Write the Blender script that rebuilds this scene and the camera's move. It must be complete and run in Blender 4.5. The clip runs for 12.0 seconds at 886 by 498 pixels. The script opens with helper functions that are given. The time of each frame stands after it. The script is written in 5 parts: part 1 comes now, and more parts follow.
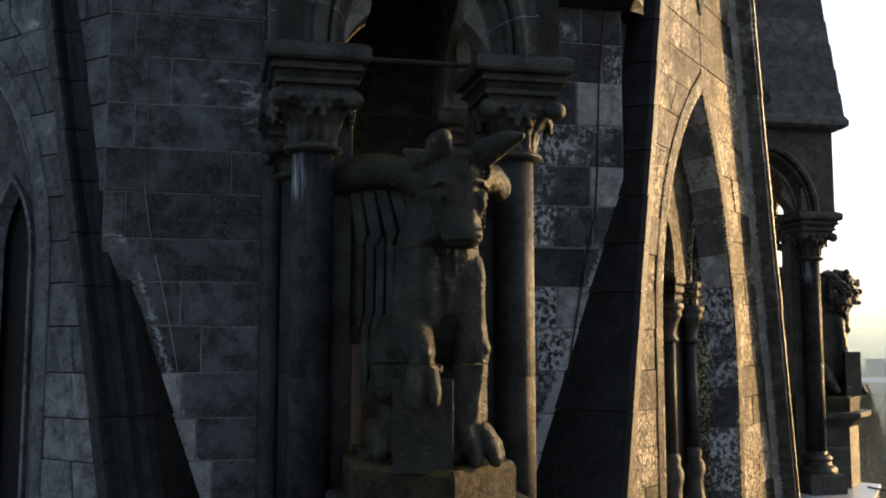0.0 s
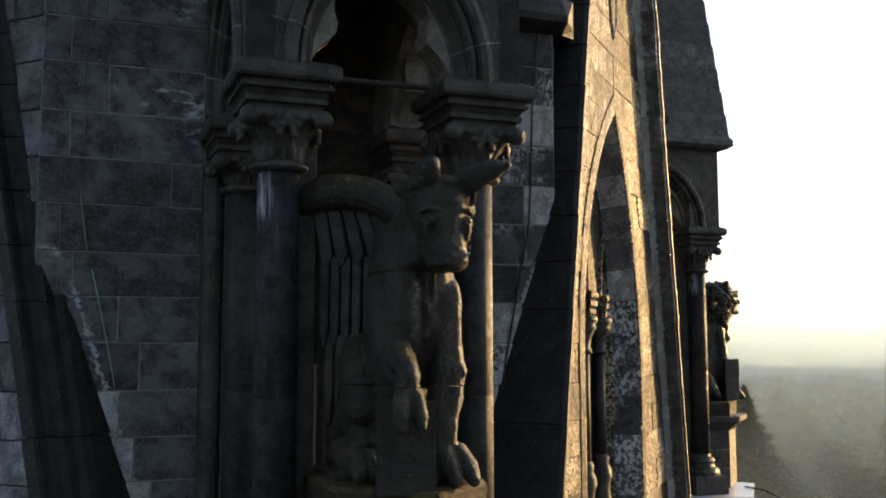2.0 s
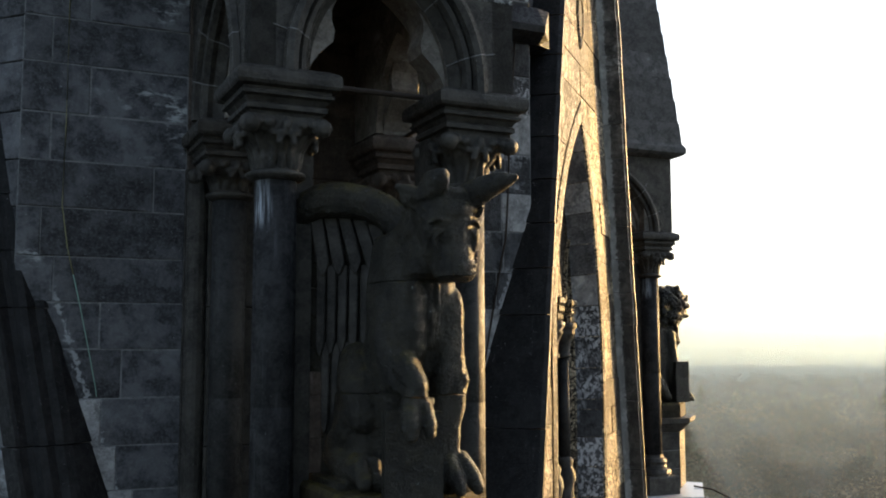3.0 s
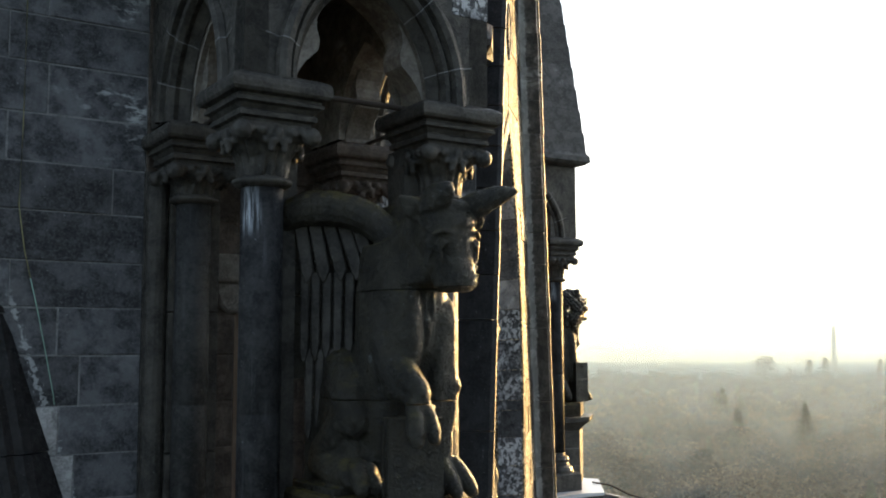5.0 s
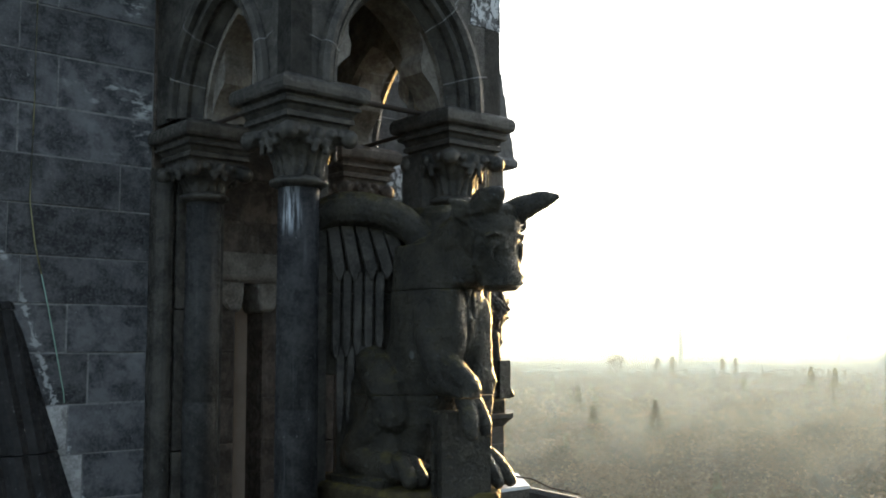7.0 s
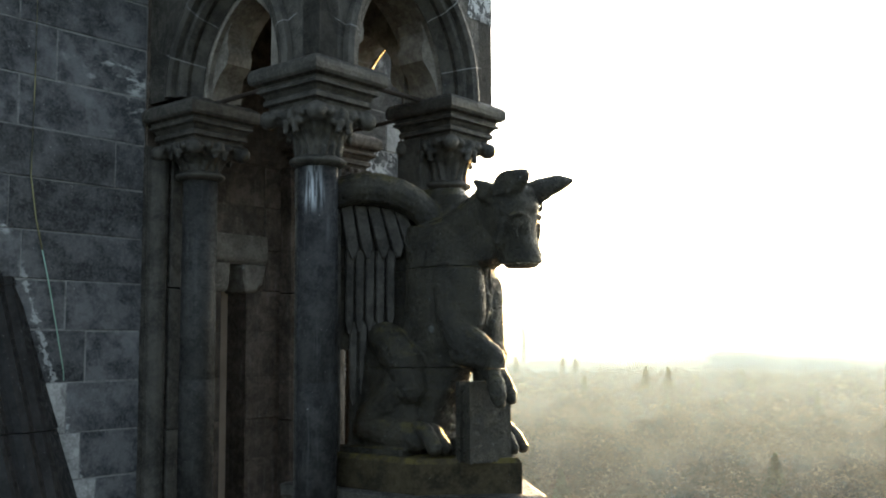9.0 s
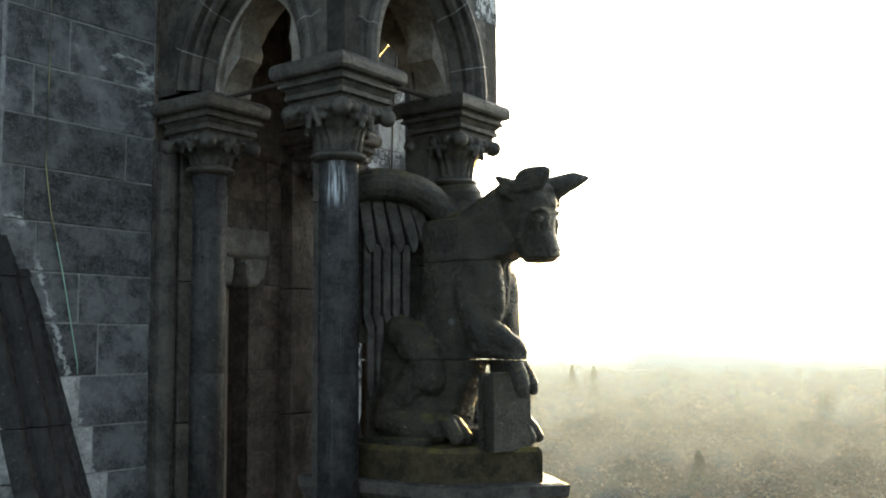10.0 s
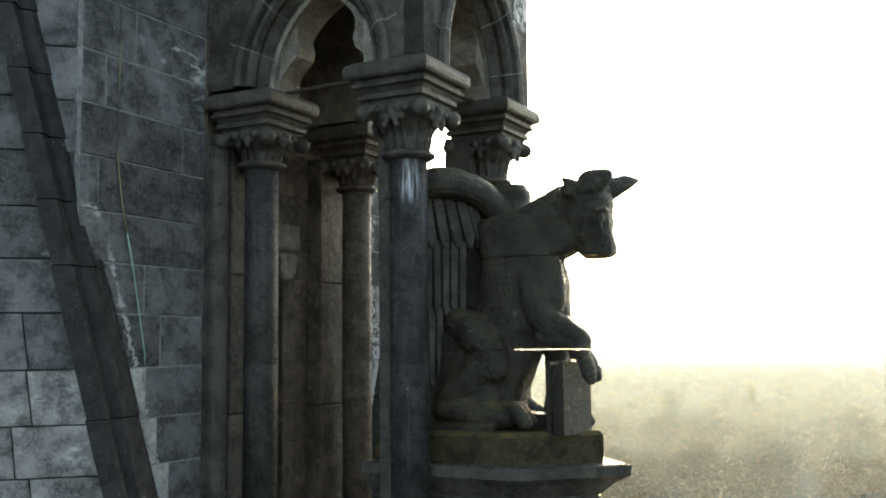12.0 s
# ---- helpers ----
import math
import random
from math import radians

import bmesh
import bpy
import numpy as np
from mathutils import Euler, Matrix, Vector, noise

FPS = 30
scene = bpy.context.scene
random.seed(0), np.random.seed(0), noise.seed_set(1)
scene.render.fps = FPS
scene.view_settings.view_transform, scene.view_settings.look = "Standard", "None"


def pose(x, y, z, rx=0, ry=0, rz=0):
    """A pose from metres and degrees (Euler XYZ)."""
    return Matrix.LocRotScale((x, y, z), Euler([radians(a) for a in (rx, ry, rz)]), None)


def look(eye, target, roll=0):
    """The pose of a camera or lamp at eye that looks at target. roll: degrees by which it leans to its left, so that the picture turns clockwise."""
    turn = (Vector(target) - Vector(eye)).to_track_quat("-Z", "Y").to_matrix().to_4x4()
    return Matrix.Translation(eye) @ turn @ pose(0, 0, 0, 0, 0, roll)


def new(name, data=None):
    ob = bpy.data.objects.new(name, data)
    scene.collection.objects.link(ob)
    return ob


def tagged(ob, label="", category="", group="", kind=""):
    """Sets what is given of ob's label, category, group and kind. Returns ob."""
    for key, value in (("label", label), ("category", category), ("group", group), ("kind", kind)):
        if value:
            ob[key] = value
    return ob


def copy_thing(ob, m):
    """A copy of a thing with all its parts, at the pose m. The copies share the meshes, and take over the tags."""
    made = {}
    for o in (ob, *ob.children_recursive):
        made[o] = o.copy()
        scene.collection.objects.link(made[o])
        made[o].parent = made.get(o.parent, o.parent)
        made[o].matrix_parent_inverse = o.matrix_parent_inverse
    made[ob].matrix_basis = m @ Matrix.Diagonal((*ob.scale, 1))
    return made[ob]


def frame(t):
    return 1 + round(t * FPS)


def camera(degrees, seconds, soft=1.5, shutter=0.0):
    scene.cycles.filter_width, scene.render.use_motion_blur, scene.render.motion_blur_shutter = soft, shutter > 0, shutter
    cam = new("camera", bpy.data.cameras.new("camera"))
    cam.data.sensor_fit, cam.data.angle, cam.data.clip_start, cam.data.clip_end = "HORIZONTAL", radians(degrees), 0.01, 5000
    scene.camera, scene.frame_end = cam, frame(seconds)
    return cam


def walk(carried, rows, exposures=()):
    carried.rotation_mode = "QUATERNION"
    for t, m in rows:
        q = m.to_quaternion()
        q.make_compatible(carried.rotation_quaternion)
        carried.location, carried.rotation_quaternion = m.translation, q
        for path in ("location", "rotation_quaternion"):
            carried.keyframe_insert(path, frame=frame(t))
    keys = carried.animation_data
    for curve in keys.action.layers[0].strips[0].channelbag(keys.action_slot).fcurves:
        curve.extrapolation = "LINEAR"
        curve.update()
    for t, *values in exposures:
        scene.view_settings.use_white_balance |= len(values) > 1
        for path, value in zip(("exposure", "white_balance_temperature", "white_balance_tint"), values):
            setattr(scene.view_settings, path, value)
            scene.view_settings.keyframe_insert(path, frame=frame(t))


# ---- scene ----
cam = camera(48.1, 12.0, soft=1.9)
METRES, EYE, TILT, LEAN, TURN = 6.5, 40.0, 5.9, 0.0, -12.3
ROWS = [
    (0.0, 0.0, 0.0, 0.0, 0.0, 0.0, -0.0),
    (0.5, -0.0267, -0.0027, 0.0047, -2.21, -0.02, -0.22),
    (1.0, -0.0532, -0.0044, 0.0097, -4.34, -0.01, -0.41),
    (1.5, -0.0824, -0.0055, 0.0158, -6.45, -0.0, -0.62),
    (2.0, -0.1138, -0.0059, 0.0213, -8.51, 0.01, -0.79),
    (2.5, -0.1477, -0.0047, 0.0266, -10.53, 0.01, -0.98),
    (3.0, -0.1825, -0.0024, 0.0301, -12.61, 0.03, -1.2),
    (5.0, -0.3122, 0.0104, 0.0375, -20.86, 0.16, -1.95),
    (5.5, -0.3513, 0.0168, 0.0372, -22.77, 0.21, -2.1),
    (6.0, -0.395, 0.0257, 0.0365, -24.71, 0.28, -2.26),
    (6.5, -0.4403, 0.0355, 0.0345, -26.74, 0.36, -2.45),
    (7.0, -0.4858, 0.0454, 0.0314, -28.9, 0.47, -2.64),
    (9.0, -0.6542, 0.0989, -0.0003, -37.72, 0.98, -3.26),
    (9.5, -0.6969, 0.1196, -0.0068, -39.84, 1.13, -3.37),
    (10.0, -0.7404, 0.1429, -0.0117, -41.88, 1.21, -3.48),
    (10.5, -0.7869, 0.1697, -0.0155, -43.9, 1.32, -3.57),
    (11.0, -0.8345, 0.1986, -0.0213, -45.92, 1.5, -3.7),
    (11.5, -0.8822, 0.2289, -0.0265, -48.11, 1.64, -3.84),
    (12.0, -0.9337, 0.2646, -0.0323, -50.09, 1.74, -3.92),
]
walk(cam, [(t, pose(0, 0, EYE, TILT, LEAN, TURN) @ pose(METRES * x, METRES * y, METRES * z, 90 + pitch, roll, yaw)) for t, x, y, z, yaw, pitch, roll in ROWS], exposures=[(0.0, 1.6, 6500, 10), (3.0, 1.87, 6500, 9), (6.0, 2.43, 6700, 6), (9.0, 2.80, 7000, 4), (12.0, 3.18, 7400, 3)])

# ---- light ----
SUN = Vector((0.943, 0.312, 0.117)).normalized()
SUN_EL = math.asin(SUN.z)
world = bpy.data.worlds.new("sky")
scene.world = world
world.use_nodes = True
wn = world.node_tree.nodes
sky = wn.new("ShaderNodeTexSky")
sky.sky_type = "NISHITA"
sky.sun_disc = False
sky.sun_elevation = SUN_EL
sky.sun_rotation = math.atan2(SUN.x, SUN.y)
sky.air_density, sky.dust_density, sky.ozone_density = 1.0, 2.5, 2.5
wn["Background"].inputs["Strength"].default_value = 0.15
haze = wn.new("ShaderNodeHueSaturation")      # damp air: a paler, whiter sky
haze.inputs["Saturation"].default_value = 0.6
world.node_tree.links.new(sky.outputs["Color"], haze.inputs["Color"])
world.node_tree.links.new(haze.outputs["Color"], wn["Background"].inputs["Color"])
sun = new("sun", bpy.data.lights.new("sun", "SUN"))
sun.data.energy, sun.data.angle, sun.data.color = 2.2, radians(0.6), (1.0, 0.60, 0.21)
sun.matrix_world = look(tuple(SUN * 50), (0, 0, 0))

# ---- plan ----
CX, CY = 1.21, 13.28          # the spire's axis
R = 5.23                      # its apothem
HALF = R * math.tan(radians(22.5))
LEDGE, TOP = 38.06, 52.0


def bay(angle):
    """The frame of one face of the spire: x along the face, -y outwards."""
    return Matrix.Translation((CX, CY, 0)) @ pose(0, 0, 0, 0, 0, angle)


# ---- materials ----
def nodes_of(name):
    m = bpy.data.materials.new(name)
    m.use_nodes = True
    return m, m.node_tree.nodes, m.node_tree.links, m.node_tree.nodes["Principled BSDF"]


def tex(n, l, kind, scale, co, **kw):
    t = n.new(kind)
    t.inputs["Scale"].default_value = scale
    for k, v in kw.items():
        t.inputs[k].default_value = v
    l.new(co, t.inputs["Vector"])
    return t


def mixc(n, l, fac, a, b, mode="MIX"):
    m = n.new("ShaderNodeMix")
    m.data_type, m.blend_type = "RGBA", mode
    for s, v in ((0, fac), (6, a), (7, b)):
        if isinstance(v, (int, float)):
            m.inputs[s].default_value = v
        elif isinstance(v, tuple):
            m.inputs[s].default_value = (*v, 1)
        else:
            l.new(v, m.inputs[s])
    return m.outputs[2]


def scalar(n, l, op, a, b=0.0):
    m = n.new("ShaderNodeMath")
    m.operation = op
    for s, v in ((0, a), (1, b)):
        if isinstance(v, (int, float)):
            m.inputs[s].default_value = v
        else:
            l.new(v, m.inputs[s])
    return m.outputs[0]


def stone(name, dark, light, salt=(0.42, 0.44, 0.46), salt_at=0.66, rough=0.62, vary=0.5, bump=0.5, streak=0.0, moss=0.0, lime=None, crust=0.0, spec=0.4, blotch=0.14, gloss=0.25, deep=1.0, specks=0.5, speck_at=0.69, pit_at=(0.45, 0.60), pit_scale=7.0, pit_flat=2.4, cloud=0.0, wash=None):
    """Soot-blackened sandstone: mottled crust, pale washed patches, fine grain."""
    m, n, l, b = nodes_of(name)
    co = n.new("ShaderNodeNewGeometry").outputs["Position"]
    info = n.new("ShaderNodeObjectInfo").outputs["Random"]
    shift = n.new("ShaderNodeVectorMath")
    shift.operation = "ADD"
    l.new(co, shift.inputs[0])
    off = n.new("ShaderNodeCombineXYZ")
    l.new(scalar(n, l, "MULTIPLY", info, 31.0), off.inputs[0])
    l.new(scalar(n, l, "MULTIPLY", info, 17.0), off.inputs[2])
    l.new(off.outputs[0], shift.inputs[1])
    big = tex(n, l, "ShaderNodeTexNoise", 1.3, co, Detail=5.0, Roughness=0.6)
    mid = tex(n, l, "ShaderNodeTexNoise", 6.0, shift.outputs[0], Detail=7.0, Roughness=0.65)
    fine = tex(n, l, "ShaderNodeTexNoise", 55.0, co, Detail=6.0, Roughness=0.7)
    grain = tex(n, l, "ShaderNodeTexNoise", 260.0, co, Detail=3.0)
    base = mixc(n, l, ramp_f(n, l, mid.outputs["Fac"], 0.38, 0.62), dark, light)
    tone = n.new("ShaderNodeMapRange")
    l.new(info, tone.inputs["Value"])
    tone.inputs["To Min"].default_value, tone.inputs["To Max"].default_value = 1 - vary, 1 + vary
    tint = n.new("ShaderNodeCombineColor")
    for k in range(3):
        l.new(tone.outputs[0], tint.inputs[k])
    base = mixc(n, l, 1.0, base, tint.outputs[0], "MULTIPLY")
    base = mixc(n, l, scalar(n, l, "MULTIPLY", ramp_f(n, l, fine.outputs["Fac"], 0.4, 0.75), 0.45), base, tuple(min(1, 1.9 * c) for c in light))
    if cloud:
        # soft pale bloom where damp has dried
        mist_a = ramp_f(n, l, tex(n, l, "ShaderNodeTexNoise", 2.4, shift.outputs[0], Detail=3.0, Roughness=0.5).outputs["Fac"], 0.50, 0.74)
        base = mixc(n, l, scalar(n, l, "MULTIPLY", mist_a, cloud), base, tuple(min(1, 2.6 * c) for c in light))
    # pale salts and washed stone, in patches broken up by pitting
    patch = ramp_f(n, l, scalar(n, l, "ADD", big.outputs["Fac"], scalar(n, l, "MULTIPLY", scalar(n, l, "SUBTRACT", info, 0.5), blotch)), salt_at - 0.07, salt_at + 0.05)
    lay = n.new("ShaderNodeMapping")
    lay.inputs["Scale"].default_value = (1, 1, pit_flat)
    l.new(shift.outputs[0], lay.inputs["Vector"])
    pit = ramp_f(n, l, tex(n, l, "ShaderNodeTexNoise", pit_scale, lay.outputs[0], Detail=12.0, Roughness=0.72, Distortion=0.3).outputs["Fac"], *pit_at)
    amount = scalar(n, l, "MULTIPLY", patch, pit)
    # fine pale specks; on the sunny gable and the statue they stand for glints
    speck = ramp_f(n, l, tex(n, l, "ShaderNodeTexNoise", 34.0, co, Detail=4.0, Roughness=0.8).outputs["Fac"], speck_at, speck_at + 0.035)
    amount = scalar(n, l, "MAXIMUM", amount, scalar(n, l, "MULTIPLY", speck, specks))
    if streak:
        sc = n.new("ShaderNodeMapping")
        sc.inputs["Scale"].default_value = (1, 1, 0.06)
        l.new(co, sc.inputs["Vector"])
        run = ramp_f(n, l, tex(n, l, "ShaderNodeTexNoise", 26.0, sc.outputs[0], Detail=6.0, Roughness=0.7).outputs["Fac"], 0.56, 0.70)
        amount = scalar(n, l, "MAXIMUM", amount, scalar(n, l, "MULTIPLY", run, streak))
    base = mixc(n, l, amount, base, salt)
    if wash:
        # a pale run-off stain beside a sloping coping: x at a height, run per metre, width, solidity, upper end
        (wx, wz, run_x, wide, solid, top) = wash
        ws = n.new("ShaderNodeSeparateXYZ")
        l.new(co, ws.inputs[0])
        line = scalar(n, l, "ADD", wx, scalar(n, l, "MULTIPLY", scalar(n, l, "SUBTRACT", ws.outputs["Z"], wz), run_x))
        away = scalar(n, l, "ABSOLUTE", scalar(n, l, "SUBTRACT", ws.outputs["X"], line))
        ragged = tex(n, l, "ShaderNodeTexNoise", 23.0, shift.outputs[0], Detail=10.0, Roughness=0.75)
        near = ramp_f(n, l, scalar(n, l, "ADD", scalar(n, l, "SUBTRACT", 1.0, scalar(n, l, "DIVIDE", away, wide)), scalar(n, l, "MULTIPLY", scalar(n, l, "SUBTRACT", ragged.outputs["Fac"], 0.5), 2.4)), 0.42 - solid, 0.52 - solid)
        near = scalar(n, l, "MULTIPLY", near, scalar(n, l, "SUBTRACT", 1.0, ramp_f(n, l, away, 1.2 * wide, 2.2 * wide)))
        near = scalar(n, l, "MULTIPLY", near, scalar(n, l, "SUBTRACT", 1.0, ramp_f(n, l, ws.outputs["Z"], top - 0.25, top)))
        base = mixc(n, l, scalar(n, l, "MULTIPLY", near, 0.65), base, salt)
    if lime:
        zz = n.new("ShaderNodeSeparateXYZ")
        l.new(co, zz.inputs[0])
        sc2 = n.new("ShaderNodeMapping")
        sc2.inputs["Scale"].default_value = (1, 1, 0.08)
        l.new(co, sc2.inputs["Vector"])
        run2 = ramp_f(n, l, tex(n, l, "ShaderNodeTexNoise", 19.0, sc2.outputs[0], Detail=7.0, Roughness=0.75).outputs["Fac"], 0.42, 0.56)
        run2 = scalar(n, l, "MULTIPLY", run2, ramp_f(n, l, zz.outputs["Z"], lime[0], lime[1]))
        lee = n.new("ShaderNodeVectorMath")
        lee.operation = "DOT_PRODUCT"
        l.new(n.new("ShaderNodeNewGeometry").outputs["Normal"], lee.inputs[0])
        lee.inputs[1].default_value = (-0.83, -0.56, 0.0)
        run2 = scalar(n, l, "MULTIPLY", run2, ramp_f(n, l, lee.outputs["Value"], 0.62, 0.9))
        base = mixc(n, l, scalar(n, l, "MULTIPLY", run2, 0.9), base, salt)
    if crust:
        cr = tex(n, l, "ShaderNodeTexNoise", 2.6, shift.outputs[0], Detail=9.0, Roughness=0.72, Distortion=0.6)
        hard = ramp_f(n, l, cr.outputs["Fac"], 0.42, 0.56)
        base = mixc(n, l, scalar(n, l, "MULTIPLY", hard, crust), base, tuple(0.3 * v for v in dark))
    if moss:
        nz = n.new("ShaderNodeSeparateXYZ")
        l.new(n.new("ShaderNodeNewGeometry").outputs["Normal"], nz.inputs[0])
        up = ramp_f(n, l, nz.outputs["Z"], 0.25, 0.8)
        mm = ramp_f(n, l, tex(n, l, "ShaderNodeTexNoise", 9.0, co, Detail=8.0, Roughness=0.75).outputs["Fac"], 0.45, 0.6)
        base = mixc(n, l, scalar(n, l, "MULTIPLY", scalar(n, l, "MULTIPLY", up, mm), moss), base, (0.13, 0.105, 0.022))
    l.new(base, b.inputs["Base Color"])
    wet = ramp_f(n, l, tex(n, l, "ShaderNodeTexNoise", 24.0, shift.outputs[0], Detail=9.0, Roughness=0.74).outputs["Fac"], 0.42, 0.60)
    l.new(scalar(n, l, "SUBTRACT", rough + 0.4 * gloss, scalar(n, l, "MULTIPLY", wet, gloss)), b.inputs["Roughness"])
    b.inputs["Specular IOR Level"].default_value = spec
    if crust:
        l.new(scalar(n, l, "SUBTRACT", spec, scalar(n, l, "MULTIPLY", hard, 0.8 * spec * crust)), b.inputs["Specular IOR Level"])
    h = scalar(n, l, "ADD", scalar(n, l, "MULTIPLY", fine.outputs["Fac"], 0.7), scalar(n, l, "MULTIPLY", grain.outputs["Fac"], 0.3))
    h = scalar(n, l, "ADD", h, scalar(n, l, "MULTIPLY", mid.outputs["Fac"], 1.5 * deep))
    bp = n.new("ShaderNodeBump")
    bp.inputs["Strength"].default_value, bp.inputs["Distance"].default_value = bump, 0.02
    l.new(h, bp.inputs["Height"])
    l.new(bp.outputs["Normal"], b.inputs["Normal"])
    return m


def ramp_f(n, l, value, lo, hi):
    m = n.new("ShaderNodeMapRange")
    m.interpolation_type = "SMOOTHSTEP"
    l.new(value, m.inputs["Value"])
    m.inputs["From Min"].default_value, m.inputs["From Max"].default_value = lo, hi
    return m.outputs[0]


def plain(name, colour, rough=0.5, metal=0.0, grain=30.0, amount=0.35):
    m, n, l, b = nodes_of(name)
    co = n.new("ShaderNodeNewGeometry").outputs["Position"]
    t = tex(n, l, "ShaderNodeTexNoise", grain, co, Detail=6.0, Roughness=0.7)
    dark = tuple(c * (1 - amount) for c in colour)
    l.new(mixc(n, l, t.outputs["Fac"], dark, tuple(min(1, c * (1 + amount)) for c in colour)), b.inputs["Base Color"])
    b.inputs["Roughness"].default_value, b.inputs["Metallic"].default_value = rough, metal
    bp = n.new("ShaderNodeBump")
    bp.inputs["Strength"].default_value, bp.inputs["Distance"].default_value = 0.3, 0.005
    l.new(t.outputs["Fac"], bp.inputs["Height"])
    l.new(bp.outputs["Normal"], b.inputs["Normal"])
    return m


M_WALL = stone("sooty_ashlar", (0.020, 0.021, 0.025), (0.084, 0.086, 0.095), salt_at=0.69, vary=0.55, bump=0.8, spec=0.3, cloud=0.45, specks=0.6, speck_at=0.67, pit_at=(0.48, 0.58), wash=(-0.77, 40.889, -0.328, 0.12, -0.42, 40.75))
M_WORN = stone("worn_grey_ashlar", (0.060, 0.061, 0.066), (0.205, 0.206, 0.216), salt_at=0.62, vary=0.35, bump=0.8, spec=0.3, cloud=0.5, crust=0.3, pit_at=(0.47, 0.57))
M_SALTED = stone("salt_stained_ashlar", (0.013, 0.014, 0.016), (0.060, 0.062, 0.068), salt_at=0.475, vary=0.35, bump=0.8, spec=0.3, blotch=0.34, salt=(0.46, 0.47, 0.50), pit_at=(0.485, 0.53), pit_scale=22.0, pit_flat=0.8, wash=(2.555, 39.168, 0.397, 0.105, 0.25, 41.0))
M_SOOT = stone("black_ashlar", (0.013, 0.014, 0.016), (0.052, 0.053, 0.058), salt_at=0.545, vary=0.4, bump=0.8, spec=0.3, blotch=0.3, salt=(0.44, 0.45, 0.48), pit_at=(0.48, 0.53), pit_scale=18.0, pit_flat=0.8, cloud=0.35)
M_JOINT = stone("mortar", (0.095, 0.097, 0.103), (0.18, 0.183, 0.19), salt_at=0.9, vary=0.05)
M_PALE = stone("washed_ashlar", (0.15, 0.15, 0.155), (0.33, 0.33, 0.34), salt_at=0.54, vary=0.2, crust=0.3, pit_scale=12.0, pit_flat=0.6)
# warm base and gold salts carry some of the low sun's colour and glints
M_GABLE = stone("sun_tinted_gable_ashlar", (0.011, 0.0085, 0.0056), (0.050, 0.0375, 0.024), salt=(0.78, 0.64, 0.45), salt_at=0.515, vary=0.55, bump=0.9, crust=0.6, rough=0.56, spec=0.30, gloss=0.42, deep=0.25, streak=0.10, specks=0.9, speck_at=0.66, blotch=0.36, pit_at=(0.495, 0.53), pit_scale=34.0, pit_flat=0.8)
M_REVEAL = stone("reveal_stone", (0.080, 0.079, 0.084), (0.250, 0.246, 0.255), salt=(0.42, 0.41, 0.40), salt_at=0.55, vary=0.85, bump=0.6, crust=0.45, rough=0.45, blotch=0.5, specks=0.9, pit_at=(0.48, 0.54), pit_scale=22.0, pit_flat=0.8)
# lighter than the other copings: the sheen on this side is in its colour
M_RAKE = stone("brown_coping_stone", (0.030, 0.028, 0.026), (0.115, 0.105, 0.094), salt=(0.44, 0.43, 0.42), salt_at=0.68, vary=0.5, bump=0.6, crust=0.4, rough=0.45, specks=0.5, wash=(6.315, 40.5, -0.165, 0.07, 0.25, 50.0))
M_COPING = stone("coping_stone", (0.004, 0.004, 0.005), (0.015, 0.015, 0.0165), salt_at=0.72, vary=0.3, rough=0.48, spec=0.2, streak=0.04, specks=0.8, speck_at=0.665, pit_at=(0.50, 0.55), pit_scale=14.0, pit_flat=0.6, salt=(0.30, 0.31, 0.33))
M_TAB = stone("dark_carved_stone", (0.011, 0.0105, 0.0098), (0.043, 0.040, 0.036), salt_at=0.76, vary=0.18, rough=0.5, bump=0.6, spec=0.25, blotch=0.05, cloud=0.25)
M_SHAFT = stone("dark_shaft", (0.008, 0.008, 0.0085), (0.026, 0.026, 0.026), salt_at=0.85, vary=0.15, rough=0.55, bump=0.45, streak=0.04, spec=0.2, blotch=0.02, cloud=0.3)
M_LIMED = stone("lime_streaked_shaft", (0.007, 0.007, 0.008), (0.022, 0.022, 0.023), salt_at=0.85, vary=0.15, rough=0.55, bump=0.45, streak=0.04, lime=(40.92, 41.12), spec=0.12, blotch=0.02, salt=(0.50, 0.54, 0.59))
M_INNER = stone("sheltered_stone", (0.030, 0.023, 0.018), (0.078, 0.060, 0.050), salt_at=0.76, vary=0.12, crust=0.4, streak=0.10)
M_SOFFIT = stone("sheltered_soffit", (0.085, 0.076, 0.066), (0.17, 0.155, 0.14), salt_at=0.72, vary=0.2, crust=0.35)
# its strong pale specks paint the glints of wet stone
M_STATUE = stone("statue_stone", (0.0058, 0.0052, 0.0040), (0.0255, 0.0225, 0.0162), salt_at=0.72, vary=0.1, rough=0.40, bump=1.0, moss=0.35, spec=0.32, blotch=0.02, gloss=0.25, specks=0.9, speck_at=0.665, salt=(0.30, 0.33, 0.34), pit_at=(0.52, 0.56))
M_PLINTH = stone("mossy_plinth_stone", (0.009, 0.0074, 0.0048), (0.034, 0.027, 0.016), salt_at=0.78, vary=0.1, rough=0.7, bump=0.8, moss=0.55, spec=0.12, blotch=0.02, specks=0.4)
M_FEATHER = stone("dry_carved_stone", (0.020, 0.019, 0.018), (0.058, 0.054, 0.050), salt_at=0.74, vary=0.1, rough=0.6, bump=0.5, spec=0.2, crust=0.3)
M_ROOF = stone("roof_stone", (0.020, 0.020, 0.021), (0.060, 0.059, 0.060), salt_at=0.72, vary=0.45)
M_LEAD = plain("lead_sheet", (0.52, 0.54, 0.58), 0.45, 0.3, 12.0)
